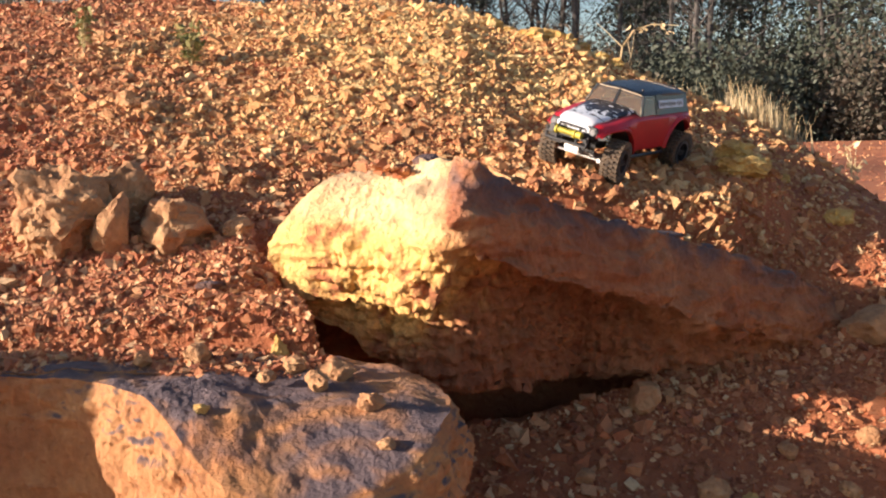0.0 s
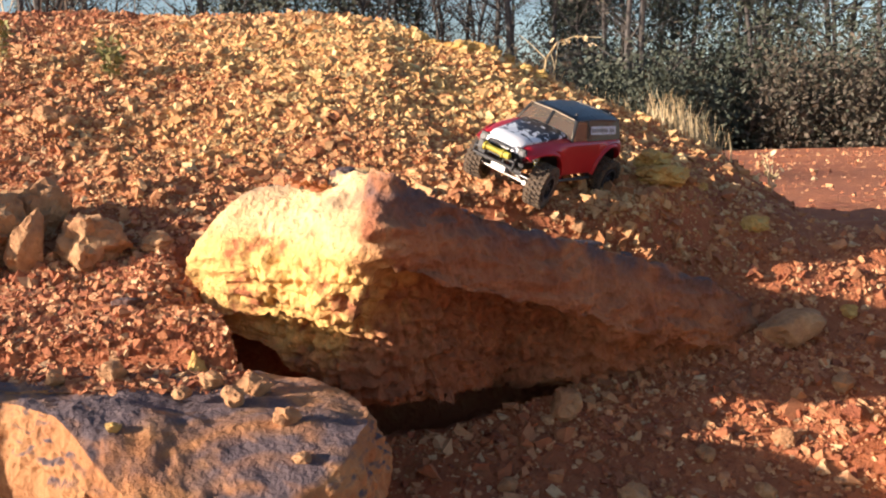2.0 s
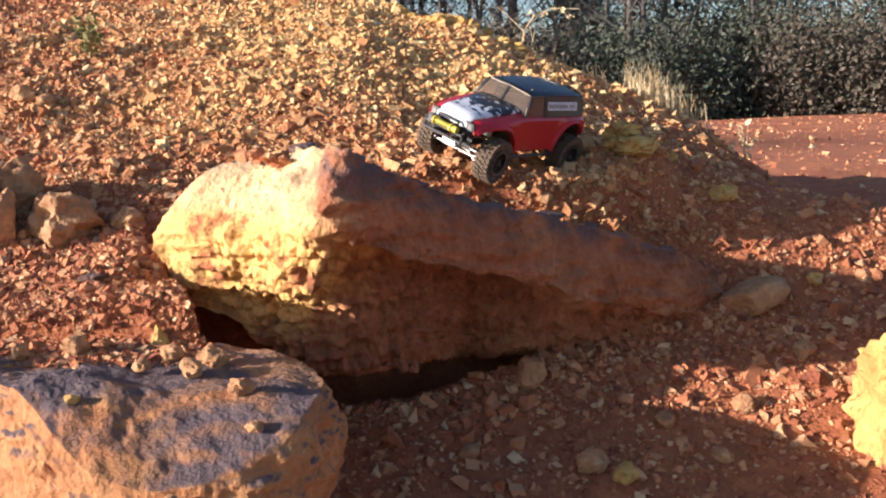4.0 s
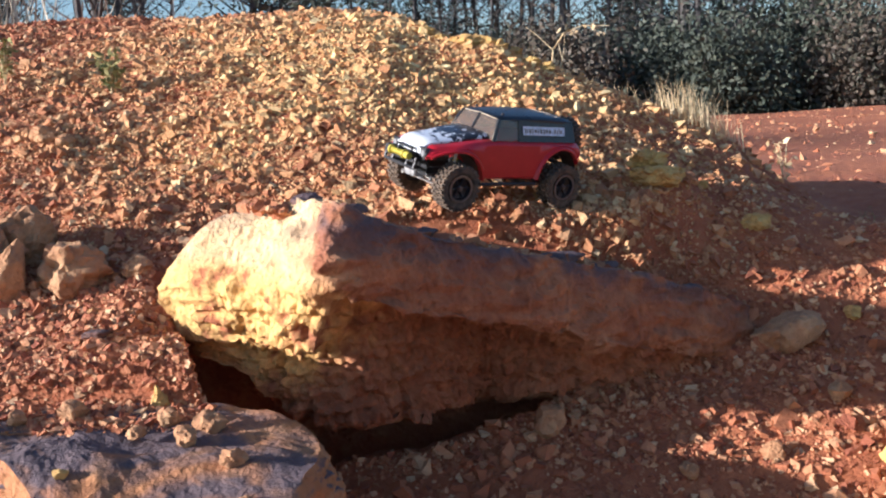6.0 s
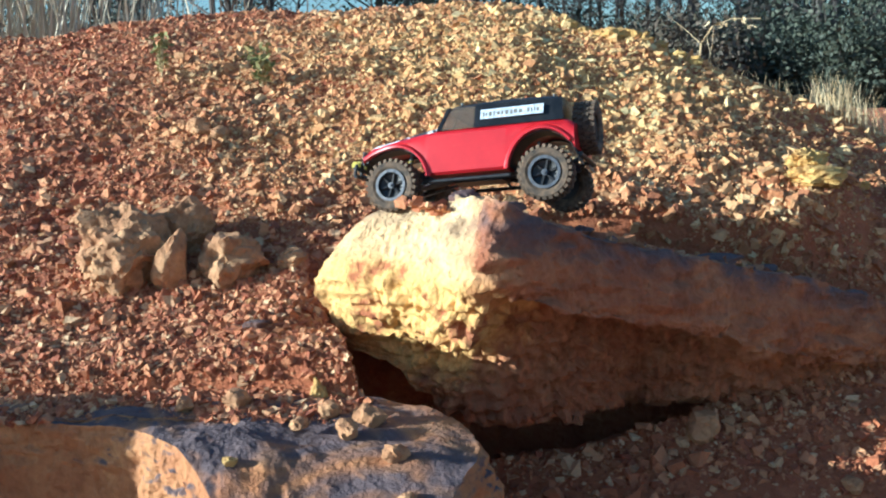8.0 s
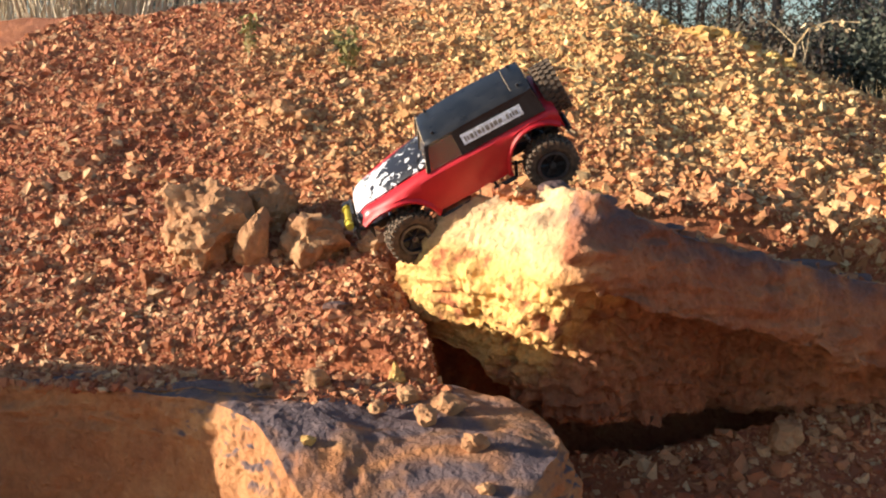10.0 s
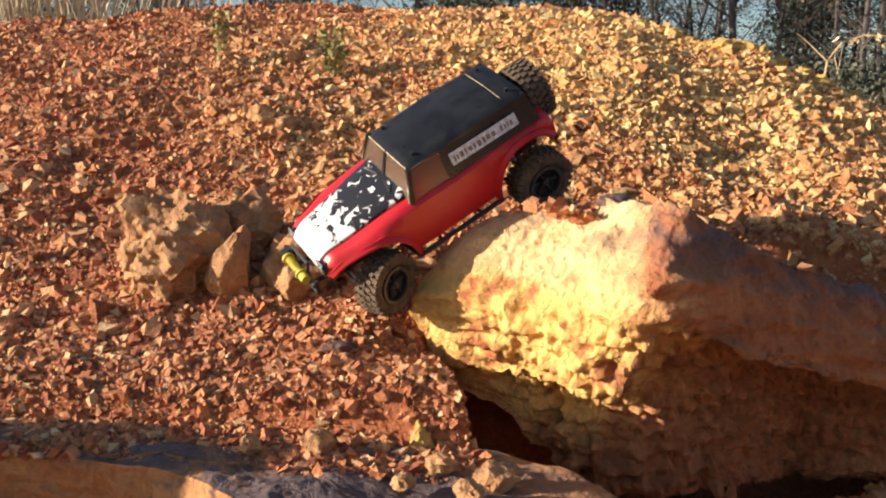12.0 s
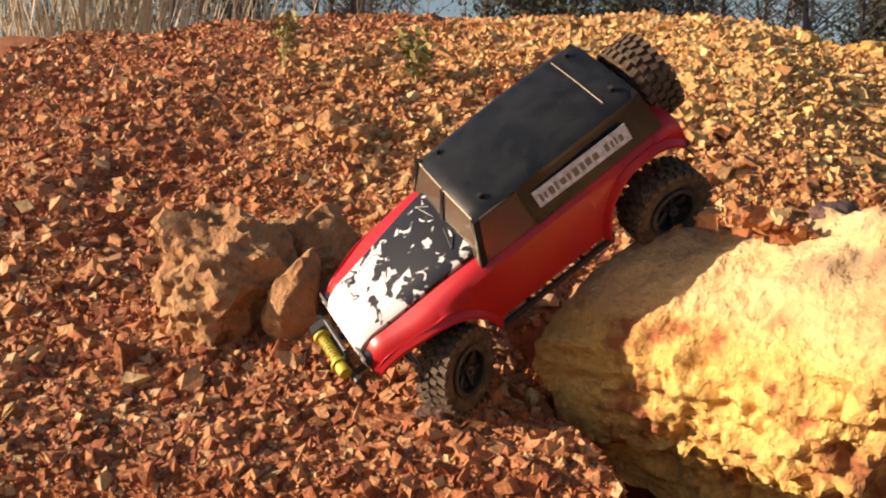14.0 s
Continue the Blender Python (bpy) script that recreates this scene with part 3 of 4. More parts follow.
LUGS = {}


def build_wheel(parent, name="wheel", side=1):
    """A wheel about its own centre, y outwards to the given side."""
    r, h = 0.054, 0.021
    bm = bmesh.new()
    revolve(bm, [(0.030, h * 0.8), (0.038, h * 1.0), (0.046, h * 1.02), (0.0495, h * 0.9), (0.0505, 0), (0.0495, -h * 0.9), (0.046, -h * 1.02), (0.038, -h), (0.030, -h * 0.8), (0.028, 0)], 48)
    tyre = piece(name, bm, TYRE, parent, "dusty knobbly black rubber tyre on a dark rim", False)
    for row, (y0, y1, shift) in enumerate(((0.0015, 0.0105, 0.0), (-0.0105, -0.0015, 0.5), (0.0125, 0.0222, 0.5), (-0.0222, -0.0125, 0.0))):
        if row not in LUGS:
            b2 = bmesh.new()
            box(b2, 0.047, r if row < 2 else r - 0.0008, y0, y1, -0.0036, 0.0036, 0.0)
            bmesh.ops.rotate(b2, cent=(0.05, 0, 0), matrix=Matrix.Rotation(radians(16 if row % 2 else -16), 3, "X"), verts=b2.verts[:])
            bmesh.ops.scale(b2, vec=(SIZE,) * 3, verts=b2.verts[:])
            LUGS[row] = bpy.data.meshes.new("lug")
            b2.to_mesh(LUGS[row])
            b2.free()
            LUGS[row].materials.append(TYRE)
        for k in range(26):
            lug = new("lug", LUGS[row])
            lug.parent = tyre
            lug.matrix_basis = Matrix.Rotation(2 * math.pi * (k + shift) / 26, 4, "Y")
    bm = bmesh.new()
    s = side
    revolve(bm, [(0.031, s * 0.018), (0.031, s * 0.0195), (0.0255, s * 0.0195), (0.024, s * 0.012), (0.0, s * 0.006), (0.0, s * -0.012), (0.030, s * -0.012)], 32)
    for k in range(6):
        a = math.pi * k / 3
        rod(bm, (0.006 * math.cos(a), s * 0.011, 0.006 * math.sin(a)), (0.024 * math.cos(a), s * 0.014, 0.024 * math.sin(a)), 0.0032, 6)
    rim = piece("rim", bm, BLACK, tyre, "black rim")
    bm = bmesh.new()
    revolve(bm, [(0.0318, s * 0.0192), (0.0318, s * 0.0215), (0.0262, s * 0.0215), (0.0262, s * 0.0192)], 36)
    for k in range(12):
        a = math.pi * k / 6
        rod(bm, (0.029 * math.cos(a), s * 0.021, 0.029 * math.sin(a)), (0.029 * math.cos(a), s * 0.0225, 0.029 * math.sin(a)), 0.0012, 6)
    piece("bead_ring", bm, DARK_STEEL, tyre, "grey bead ring with bolts")
    bm = bmesh.new()
    rod(bm, (0, s * 0.006, 0), (0, s * 0.019, 0), 0.0065, 8)
    rod(bm, (0, s * 0.019, 0), (0, s * 0.023, 0), 0.0035, 6)
    piece("hub", bm, DARK_STEEL, tyre)
    return tyre


def body_width(x):
    return 0.091 - 0.018 * smooth(0.14, 0.235, x) - 0.005 * smooth(-0.15, -0.21, x)


def body_top(x):
    return 0.160 - 0.020 * smooth(0.05, 0.230, x) - 0.016 * max(0, (x - 0.205) / 0.027) ** 2 - 0.010 * max(0, (-0.192 - x) / 0.02) ** 2


# wheel arches: centre, half length, height over the hub line
ARCHES = ((0.152, 0.066, 0.071), (-0.150, 0.071, 0.081))


def body_low(x):
    z = 0.070
    for c, half, high in ARCHES:
        reach = 0.110 if c > 0 and x > c else half
        d = abs(x - c) / reach
        if d < 1:
            z = max(z, 0.062 + high * math.sqrt(1 - d * d))
    return min(z, body_top(x) - 0.012)


def build_truck():
    truck = new("model_truck")
    tagged(truck, "red and black radio-controlled off-road truck crawling over rocks", "toy truck")
    # red lower body with open wheel arches
    bm, rings = bmesh.new(), []
    for k in range(86):
        x = 0.232 - 0.444 * k / 85
        w, t, lo = float(body_width(x)), float(body_top(x)), body_low(x)
        side = [(w - 0.006, lo), (w, lo + 0.005), (w + 0.002, lo + (t - lo) * 0.5), (w - 0.001, t - 0.010), (w - 0.007, t - 0.003), (w - 0.018, t), (0.03, t + 0.001)]
        rings.append([(x, y, z) for y, z in side] + [(x, -y, z) for y, z in reversed(side)])
    loft(bm, rings)
    shell = piece("body_shell", bm, RED, truck, "glossy red body shell")
    # rolled edges of the arches
    for c, half, high in ARCHES:
        for s in (1, -1):
            bm, rings = bmesh.new(), []
            for k in range(25):
                a = math.pi * (0.03 + 0.94 * k / 24)
                x = c + ((0.110 if c > 0 and a < math.pi / 2 else half) + 0.0015) * math.cos(a)
                if x > 0.230 or x < -0.209:
                    continue
                z = min(0.062 + (high + 0.0015) * math.sin(a), float(body_top(x)) - 0.010)
                w = float(body_width(x)) * s
                o = Vector((math.cos(a), 0, math.sin(a)))
                rings.append([Vector((x, w - s * 0.004, z)) - o * 0.004, Vector((x, w + s * 0.007, z)) - o * 0.003, Vector((x, w + s * 0.007, z)) + o * 0.001, Vector((x, w - s * 0.001, z)) + o * 0.007])
            loft(bm, rings)
            piece("wheel_arch", bm, RED, truck, "red flared wheel arch")
            bm, rings = bmesh.new(), []
            for k in range(19):
                a = math.pi * (0.06 + 0.88 * k / 18)
                x = min(c + ((0.110 if c > 0 and a < math.pi / 2 else half) - 0.0015) * math.cos(a), 0.226)
                z, w = min(0.062 + (high - 0.0015) * math.sin(a), float(body_top(x)) - 0.013), float(body_width(x)) - 0.007
                rings.append([(x, s * w, z), (x, s * 0.03, z), (x, s * 0.03, z - 0.003), (x, s * w, z - 0.003)])
            loft(bm, rings)
            piece("arch_liner", bm, BLACK, truck, "black inner arch")
    # hood
    bm, rings = bmesh.new(), []
    for k in range(20):
        x = 0.236 - 0.177 * k / 19
        w = 0.046 + 0.020 * k / 19
        t = float(body_top(min(x, 0.215))) + 0.001 - 0.014 * max(0, (x - 0.212) / 0.024) ** 2
        up = 0.009 + 0.002 * k / 19
        half = [(w, t - 0.006), (w, t + up * 0.35), (w - 0.005, t + up * 0.75), (w * 0.5, t + up), (0.0, t + up * 1.08)]
        rings.append([(x, y, z) for y, z in half] + [(x, -y, z) for y, z in reversed(half[:-1])])
    loft(bm, rings)
    piece("hood", bm, HOOD, truck, "white hood with black blotches")
    for s in (1, -1):
        bm = bmesh.new()
        rod(bm, (0.066, s * 0.03, 0.172), (0.078, s * 0.045, 0.170), 0.0012, 6)
        rod(bm, (0.078, s * 0.045, 0.170), (0.070, s * 0.012, 0.171), 0.0010, 6)
        piece("wiper", bm, BLACK, truck)
    # hard top: roof, pillars, rear quarters
    bm, rings = bmesh.new(), []
    for k in range(30):
        f = k / 29
        x = 0.044 - 0.232 * f
        w = 0.070 - 0.003 * abs(2 * f - 1) ** 2
        z = 0.2085 + 0.004 * math.sin(math.pi * f) - 0.004 * max(0, (f - 0.9) / 0.1) ** 2 - 0.003 * max(0, (0.06 - f) / 0.06) ** 2
        half = [(w, z - 0.010), (w - 0.001, z - 0.005), (w - 0.006, z - 0.001), (w - 0.016, z + 0.002), (0.0, z + 0.004)]
        rings.append([(x, y, zz) for y, zz in half] + [(x, -y, zz) for y, zz in reversed(half[:-1])])
    loft(bm, rings)
    roof = piece("roof", bm, ROOF, truck, "scuffed black roof")
    bm = bmesh.new()
    for s in (1, -1):
        rod(bm, (-0.150, 0, 0.2146), (-0.150, s * 0.052, 0.2126), 0.0005, 6)
    piece("roof_seam", bm, TRIM, roof, "pale seam line")
    for x, y in ((-0.168, 0.045), (-0.168, -0.045), (0.02, 0.05), (0.02, -0.05)):
        bm = bmesh.new()
        rod(bm, (x, y, 0.213), (x, y, 0.2175), 0.0032, 10)
        piece("body_post", bm, BLACK, roof)
    for s in (1, -1):
        # rear quarter panel
        bm = bmesh.new()
        loft(bm, [[(-0.018, s * 0.086, 0.158), (-0.020, s * 0.0695, 0.206), (-0.020, s * 0.064, 0.206), (-0.018, s * 0.081, 0.158)], [(-0.192, s * 0.085, 0.158), (-0.184, s * 0.0665, 0.204), (-0.184, s * 0.061, 0.204), (-0.192, s * 0.080, 0.158)]])
        quarter = piece("quarter_panel", bm, ROOF, truck, "black rear quarter panel")
        lean = Vector((0, s * (0.0695 - 0.086), 0.048)).normalized()
        out = Vector((0, s * 0.048, 0.0165)).normalized()
        corner = Vector((-0.0255, s * 0.0862, 0.158))

        def on_side(u, v, off):
            return corner + Vector((-u, s * 0.00002 * u / 0.001, 0)) + lean * v + out * off
        bm = bmesh.new()
        loft(bm, [[on_side(0, 0.016, o), on_side(0.128, 0.016, o), on_side(0.128, 0.037, o), on_side(0, 0.037, o)] for o in (0.0005, 0.0022)])
        sticker = piece("side_sticker", bm, STICKER, quarter, "silver sticker strip with dark lettering blocks")
        rng = random.Random(4)
        u = 0.005
        while u < 0.118:
            wide = rng.uniform(0.0025, 0.0075)
            low, high = 0.0205 + rng.uniform(0, 0.002), 0.0325 - rng.uniform(0, 0.003)
            bm = bmesh.new()
            loft(bm, [[on_side(u, low, o), on_side(u + wide, low, o), on_side(u + wide, high, o), on_side(u, high, o)] for o in (0.0020, 0.0026)])
            piece("print_bar", bm, INK, sticker)
            u += wide + rng.uniform(0.0022, 0.004) + (0.006 if 0.075 < u < 0.085 else 0)
        # pillars
        for (xa, xb, name) in (((0.066, 0.058), (0.046, 0.038), "windscreen_pillar"), ((-0.012, -0.020), (-0.013, -0.021), "door_pillar")):
            bm = bmesh.new()
            loft(bm, [[(xa[0], s * 0.086, 0.158), (xa[1], s * 0.086, 0.158), (xa[1], s * 0.080, 0.158), (xa[0], s * 0.080, 0.158)], [(xb[0], s * 0.070, 0.206), (xb[1], s * 0.070, 0.206), (xb[1], s * 0.064, 0.206), (xb[0], s * 0.064, 0.206)]])
            piece(name, bm, ROOF, truck)
        # door glass
        bm = bmesh.new()
        loft(bm, [[(0.061, s * 0.0845, 0.159), (-0.014, s * 0.0845, 0.159), (-0.015, s * 0.0685, 0.205), (0.041, s * 0.0685, 0.205)], [(0.061, s * 0.083, 0.159), (-0.014, s * 0.083, 0.159), (-0.015, s * 0.067, 0.205), (0.041, s * 0.067, 0.205)]])
        piece("door_window", bm, WINDOW, truck, "smoky brown side window")
        # windscreen halves
        bm = bmesh.new()
        y0, y1, y2, y3 = s * 0.003, s * 0.080, s * 0.003, s * 0.065
        loft(bm, [[(0.0665 + o, y0, 0.165), (0.0645 + o, y1, 0.160), (0.044 + o, y3, 0.204), (0.046 + o, y2, 0.207)] for o in (0.0, -0.0015)])
        piece("windscreen_pane", bm, WINDOW, truck, "smoky windscreen pane")
        # sill tube
        bm = bmesh.new()
        rod(bm, (0.083, s * 0.087, 0.058), (-0.083, s * 0.087, 0.058), 0.0042)
        rod(bm, (0.083, s * 0.087, 0.058), (0.095, s * 0.05, 0.068), 0.0036)
        rod(bm, (-0.083, s * 0.087, 0.058), (-0.095, s * 0.05, 0.068), 0.0036)
        for x in (0.04, -0.04):
            rod(bm, (x, s * 0.087, 0.058), (x, s * 0.03, 0.068), 0.003)
        piece("rock_slider", bm, BLACK, truck, "black tube side guard")
        # frame rail
        bm = bmesh.new()
        box(bm, -0.20, 0.215, s * 0.03 - 0.004, s * 0.03 + 0.004, 0.070, 0.086)
        piece("frame_rail", bm, BLACK, truck)
        # headlamp
        bm = bmesh.new()
        rod(bm, (0.220, s * 0.056, 0.122), (0.2335, s * 0.056, 0.122), 0.0115, 20)
        lamp = piece("headlamp", bm, BLACK, truck)
        bm = bmesh.new()
        rod(bm, (0.2330, s * 0.056, 0.122), (0.2365, s * 0.056, 0.122), 0.0092, 20, 0.0075)
        piece("lamp_lens", bm, LENS, lamp, "clear round lens")
        # shocks
        for x, lean_x in ((0.145, -0.012), (-0.145, 0.012)):
            bm = bmesh.new()
            rod(bm, (x, s * 0.055, 0.060), (x + lean_x, s * 0.045, 0.125), 0.0035)
            shock = piece("shock_absorber", bm, STEEL, truck, "bright metal shock absorber")
            bm, rings = bmesh.new(), []
            for k in range(73):
                a = 2 * math.pi * k / 12
                f = 0.12 + 0.7 * k / 72
                c = Vector((x, s * 0.055, 0.060)).lerp(Vector((x + lean_x, s * 0.045, 0.125)), f)
                o = Vector((math.cos(a), math.sin(a), 0))
                rings.append([c + o * 0.0068, c + o * 0.0060 + Vector((0, 0, 0.0012)), c + o * 0.0052, c + o * 0.0060 - Vector((0, 0, 0.0012))])
            loft(bm, rings)
            piece("spring", bm, YELLOW if x > 0 else BLACK, shock)
    bm = bmesh.new()
    loft(bm, [[(0.069, -0.0035, 0.164), (0.069, 0.0035, 0.164), (0.0475, 0.0035, 0.208), (0.0475, -0.0035, 0.208)], [(0.065, -0.0035, 0.164), (0.065, 0.0035, 0.164), (0.0435, 0.0035, 0.208), (0.0435, -0.0035, 0.208)]])
    piece("windscreen_divider", bm, ROOF, truck)
    for s in (1, -1):
        bm = bmesh.new()
        rod(bm, (0.0450, s * 0.002, 0.2085), (0.0435, s * 0.062, 0.2055), 0.0011, 6)
        rod(bm, (0.0440, s * 0.0655, 0.204), (0.0660, s * 0.0815, 0.160), 0.0009, 6)
        piece("windscreen_trim", bm, TRIM, truck, "worn cream windscreen edge")
    bm = bmesh.new()
    loft(bm, [[(-0.186, -0.084, 0.158), (-0.186, 0.084, 0.158), (-0.180, 0.066, 0.206), (-0.180, -0.066, 0.206)], [(-0.193, -0.084, 0.158), (-0.193, 0.084, 0.158), (-0.187, 0.066, 0.206), (-0.187, -0.066, 0.206)]])
    piece("tailgate", bm, ROOF, truck, "black rear wall")
    bm = bmesh.new()
    loft(bm, [[(0.2315, -0.066, 0.106), (0.2315, 0.066, 0.106), (0.2315, 0.066, 0.136), (0.2315, -0.066, 0.136)], [(0.2345, -0.064, 0.108), (0.2345, 0.064, 0.108), (0.2345, 0.064, 0.134), (0.2345, -0.064, 0.134)]])
    grille = piece("grille", bm, BLACK, truck, "black front grille")
    for k in range(5):
        bm = bmesh.new()
        box(bm, 0.2340, 0.2360, -0.040, 0.040, 0.111 + 0.005 * k, 0.1128 + 0.005 * k, 0.0005)
        piece("grille_slat", bm, BLACK, grille)
    # bumper, winch and steering rods
    bm = bmesh.new()
    for z in (0.088, 0.104):
        rod(bm, (0.256, -0.058, z), (0.256, 0.058, z), 0.0042)
    for y in (-0.058, -0.028, 0.028, 0.058):
        rod(bm, (0.256, y, 0.088), (0.252, y, 0.112), 0.0036)
    for y in (-0.03, 0.03):
        rod(bm, (0.205, y, 0.080), (0.256, y, 0.090), 0.0042)
        rod(bm, (0.256, y, 0.104), (0.246, y, 0.128), 0.0030)
    rod(bm, (0.246, -0.03, 0.128), (0.246, 0.03, 0.128), 0.003)
    piece("front_bumper", bm, BLACK, truck, "black tube front bumper")
    bm = bmesh.new()
    ribs = [(0.002, -0.028), (0.0105, -0.028), (0.0105, -0.024), (0.0058, -0.0235)]
    for k in range(9):
        y = -0.0215 + 0.005 * k
        ribs += [(0.0060, y), (0.0073, y + 0.0008), (0.0073, y + 0.0024), (0.0060, y + 0.0032)]
    ribs += [(0.0058, 0.0235), (0.0105, 0.024), (0.0105, 0.028), (0.002, 0.028)]
    revolve(bm, ribs, 18)
    bmesh.ops.translate(bm, vec=(0.262, 0, 0.113), verts=bm.verts[:])
    winch = piece("winch", bm, YELLOW, truck, "yellow winch drum on the bumper")
    bm = bmesh.new()
    box(bm, 0.247, 0.269, -0.045, -0.029, 0.104, 0.123)
    piece("winch_gearbox", bm, BLACK, winch)
    bm = bmesh.new()
    rod(bm, (0.262, 0.0285, 0.113), (0.262, 0.044, 0.113), 0.008, 12)
    piece("winch_motor", bm, YELLOW, winch)
    bm = bmesh.new()
    box(bm, 0.200, 0.226, -0.020, 0.022, 0.060, 0.080, 0.002)
    piece("steering_servo", bm, STEEL, truck, "silver steering servo behind the bumper")
    bm = bmesh.new()
    rod(bm, (0.192, -0.066, 0.052), (0.192, 0.066, 0.052), 0.0036)
    for y in (-0.066, 0.066):
        rod(bm, (0.187, y, 0.052), (0.198, y, 0.052), 0.006)
    piece("tie_rod", bm, STEEL, truck, "bright steering tie rod")
    bm = bmesh.new()
    rod(bm, (0.196, 0.05, 0.060), (0.200, -0.055, 0.072), 0.0032)
    piece("drag_link", bm, STEEL, truck, "bright steering link")
    # axles, belly plate, links, rear bumper
    for s, name in ((1, "front_axle"), (-1, "rear_axle")):
        bm = bmesh.new()
        x = s * 0.1565
        rod(bm, (x, -0.075, 0.054), (x, 0.075, 0.054), 0.0072, 12)
        bmesh.ops.create_icosphere(bm, subdivisions=2, radius=0.017, matrix=Matrix.Translation((x, -0.015, 0.054)))
        for y in (-0.055, 0.055):
            rod(bm, (x * 0.25, y * 0.45, 0.068), (x * 0.95, y, 0.050), 0.0032, 8)
        rod(bm, (x * 0.2, -0.006, 0.072), (x, -0.012, 0.058), 0.0045, 8)
        piece(name, bm, DARK_STEEL if s > 0 else BLACK, truck)
    bm = bmesh.new()
    box(bm, -0.055, 0.055, -0.034, 0.034, 0.060, 0.074, 0.003)
    box(bm, -0.05, 0.10, -0.026, 0.026, 0.074, 0.098, 0.004)
    piece("belly_plate", bm, BLACK, truck)
    bm = bmesh.new()
    rod(bm, (-0.219, -0.07, 0.090), (-0.219, 0.07, 0.090), 0.005)
    for y in (-0.03, 0.03):
        rod(bm, (-0.19, y, 0.080), (-0.219, y, 0.090), 0.0045)
    piece("rear_bumper", bm, BLACK, truck)
    wheels = []
    for sx in (1, -1):
        for sy in (1, -1):
            w = build_wheel(truck, "wheel", sy)
            w.matrix_basis = pose(sx * AXLE_X, sy * WHEEL_Y, WHEEL_R)
            wheels.append((w, sx, sy))
    spare = build_wheel(truck, "spare_wheel", -1)
    spare.matrix_basis = pose(-0.2235 * SIZE, 0, 0.152 * SIZE, 0, -8, 90)
    return truck, wheels


TRUCK, WHEELS = build_truck()


# ---------- plants and distance ----------
def leaf_material(name, colours):
    m, n, l, b = material(name, 0.7)
    geo = n.new("ShaderNodeNewGeometry")
    k = len(colours) - 1
    l.new(ramp(n, l, geo.outputs["Random Per Island"], [(i / k, c) for i, c in enumerate(colours)]), b.inputs["Base Color"])
    return m


BARK = plain("grey_bark", (0.085, 0.076, 0.068), 0.9, grain=6, amount=0.5, relief=0.02)
PINE = leaf_material("pine_needles", [(0.038, 0.050, 0.034), (0.056, 0.070, 0.046), (0.080, 0.090, 0.060)])
BROWN_LEAF = leaf_material("dry_leaves", [(0.060, 0.052, 0.038), (0.11, 0.085, 0.058), (0.070, 0.072, 0.048)])
DRY_GRASS = leaf_material("dry_grass", [(0.50, 0.36, 0.17), (0.62, 0.48, 0.26), (0.70, 0.58, 0.36)])
REED = leaf_material("dry_reed", [(0.36, 0.29, 0.19), (0.50, 0.42, 0.29), (0.60, 0.52, 0.38)])
WEED = leaf_material("weed_leaves", [(0.16, 0.18, 0.05), (0.26, 0.25, 0.08), (0.36, 0.28, 0.10)])


def limb(bm, path, r0, r1, sides=6):
    rings = []
    for k, p in enumerate(path):
        p = Vector(p)
        d = (Vector(path[min(k + 1, len(path) - 1)]) - Vector(path[max(k - 1, 0)])).normalized()
        u = d.orthogonal().normalized()
        v = d.cross(u)
        r = r0 + (r1 - r0) * k / (len(path) - 1)
        rings.append([p + (u * math.cos(2 * math.pi * i / sides) + v * math.sin(2 * math.pi * i / sides)) * r for i in range(sides)])
    loft(bm, rings)


def leaf_cloud(name, centres, per, spread, size, mat, parent, seed):
    rng = np.random.default_rng(seed)
    c = np.repeat(np.array(centres, float), per, 0)
    n = len(c)
    p = c + rng.normal(0, 1, (n, 3)) * spread
    u = rng.normal(0, 1, (n, 3))
    u /= np.linalg.norm(u, axis=1)[:, None]
    w = np.cross(u, rng.normal(0, 1, (n, 3)))
    w /= np.linalg.norm(w, axis=1)[:, None]
    s = size * rng.uniform(0.5, 1.4, (n, 1))
    v = np.stack([p - u * s, p + w * s * 0.45, p + u * s, p - w * s * 0.45], 1).reshape(-1, 3)
    ob = mesh_object(name, v, np.arange(n * 4).reshape(-1, 4), mat, True)
    ob.parent = parent
    return ob


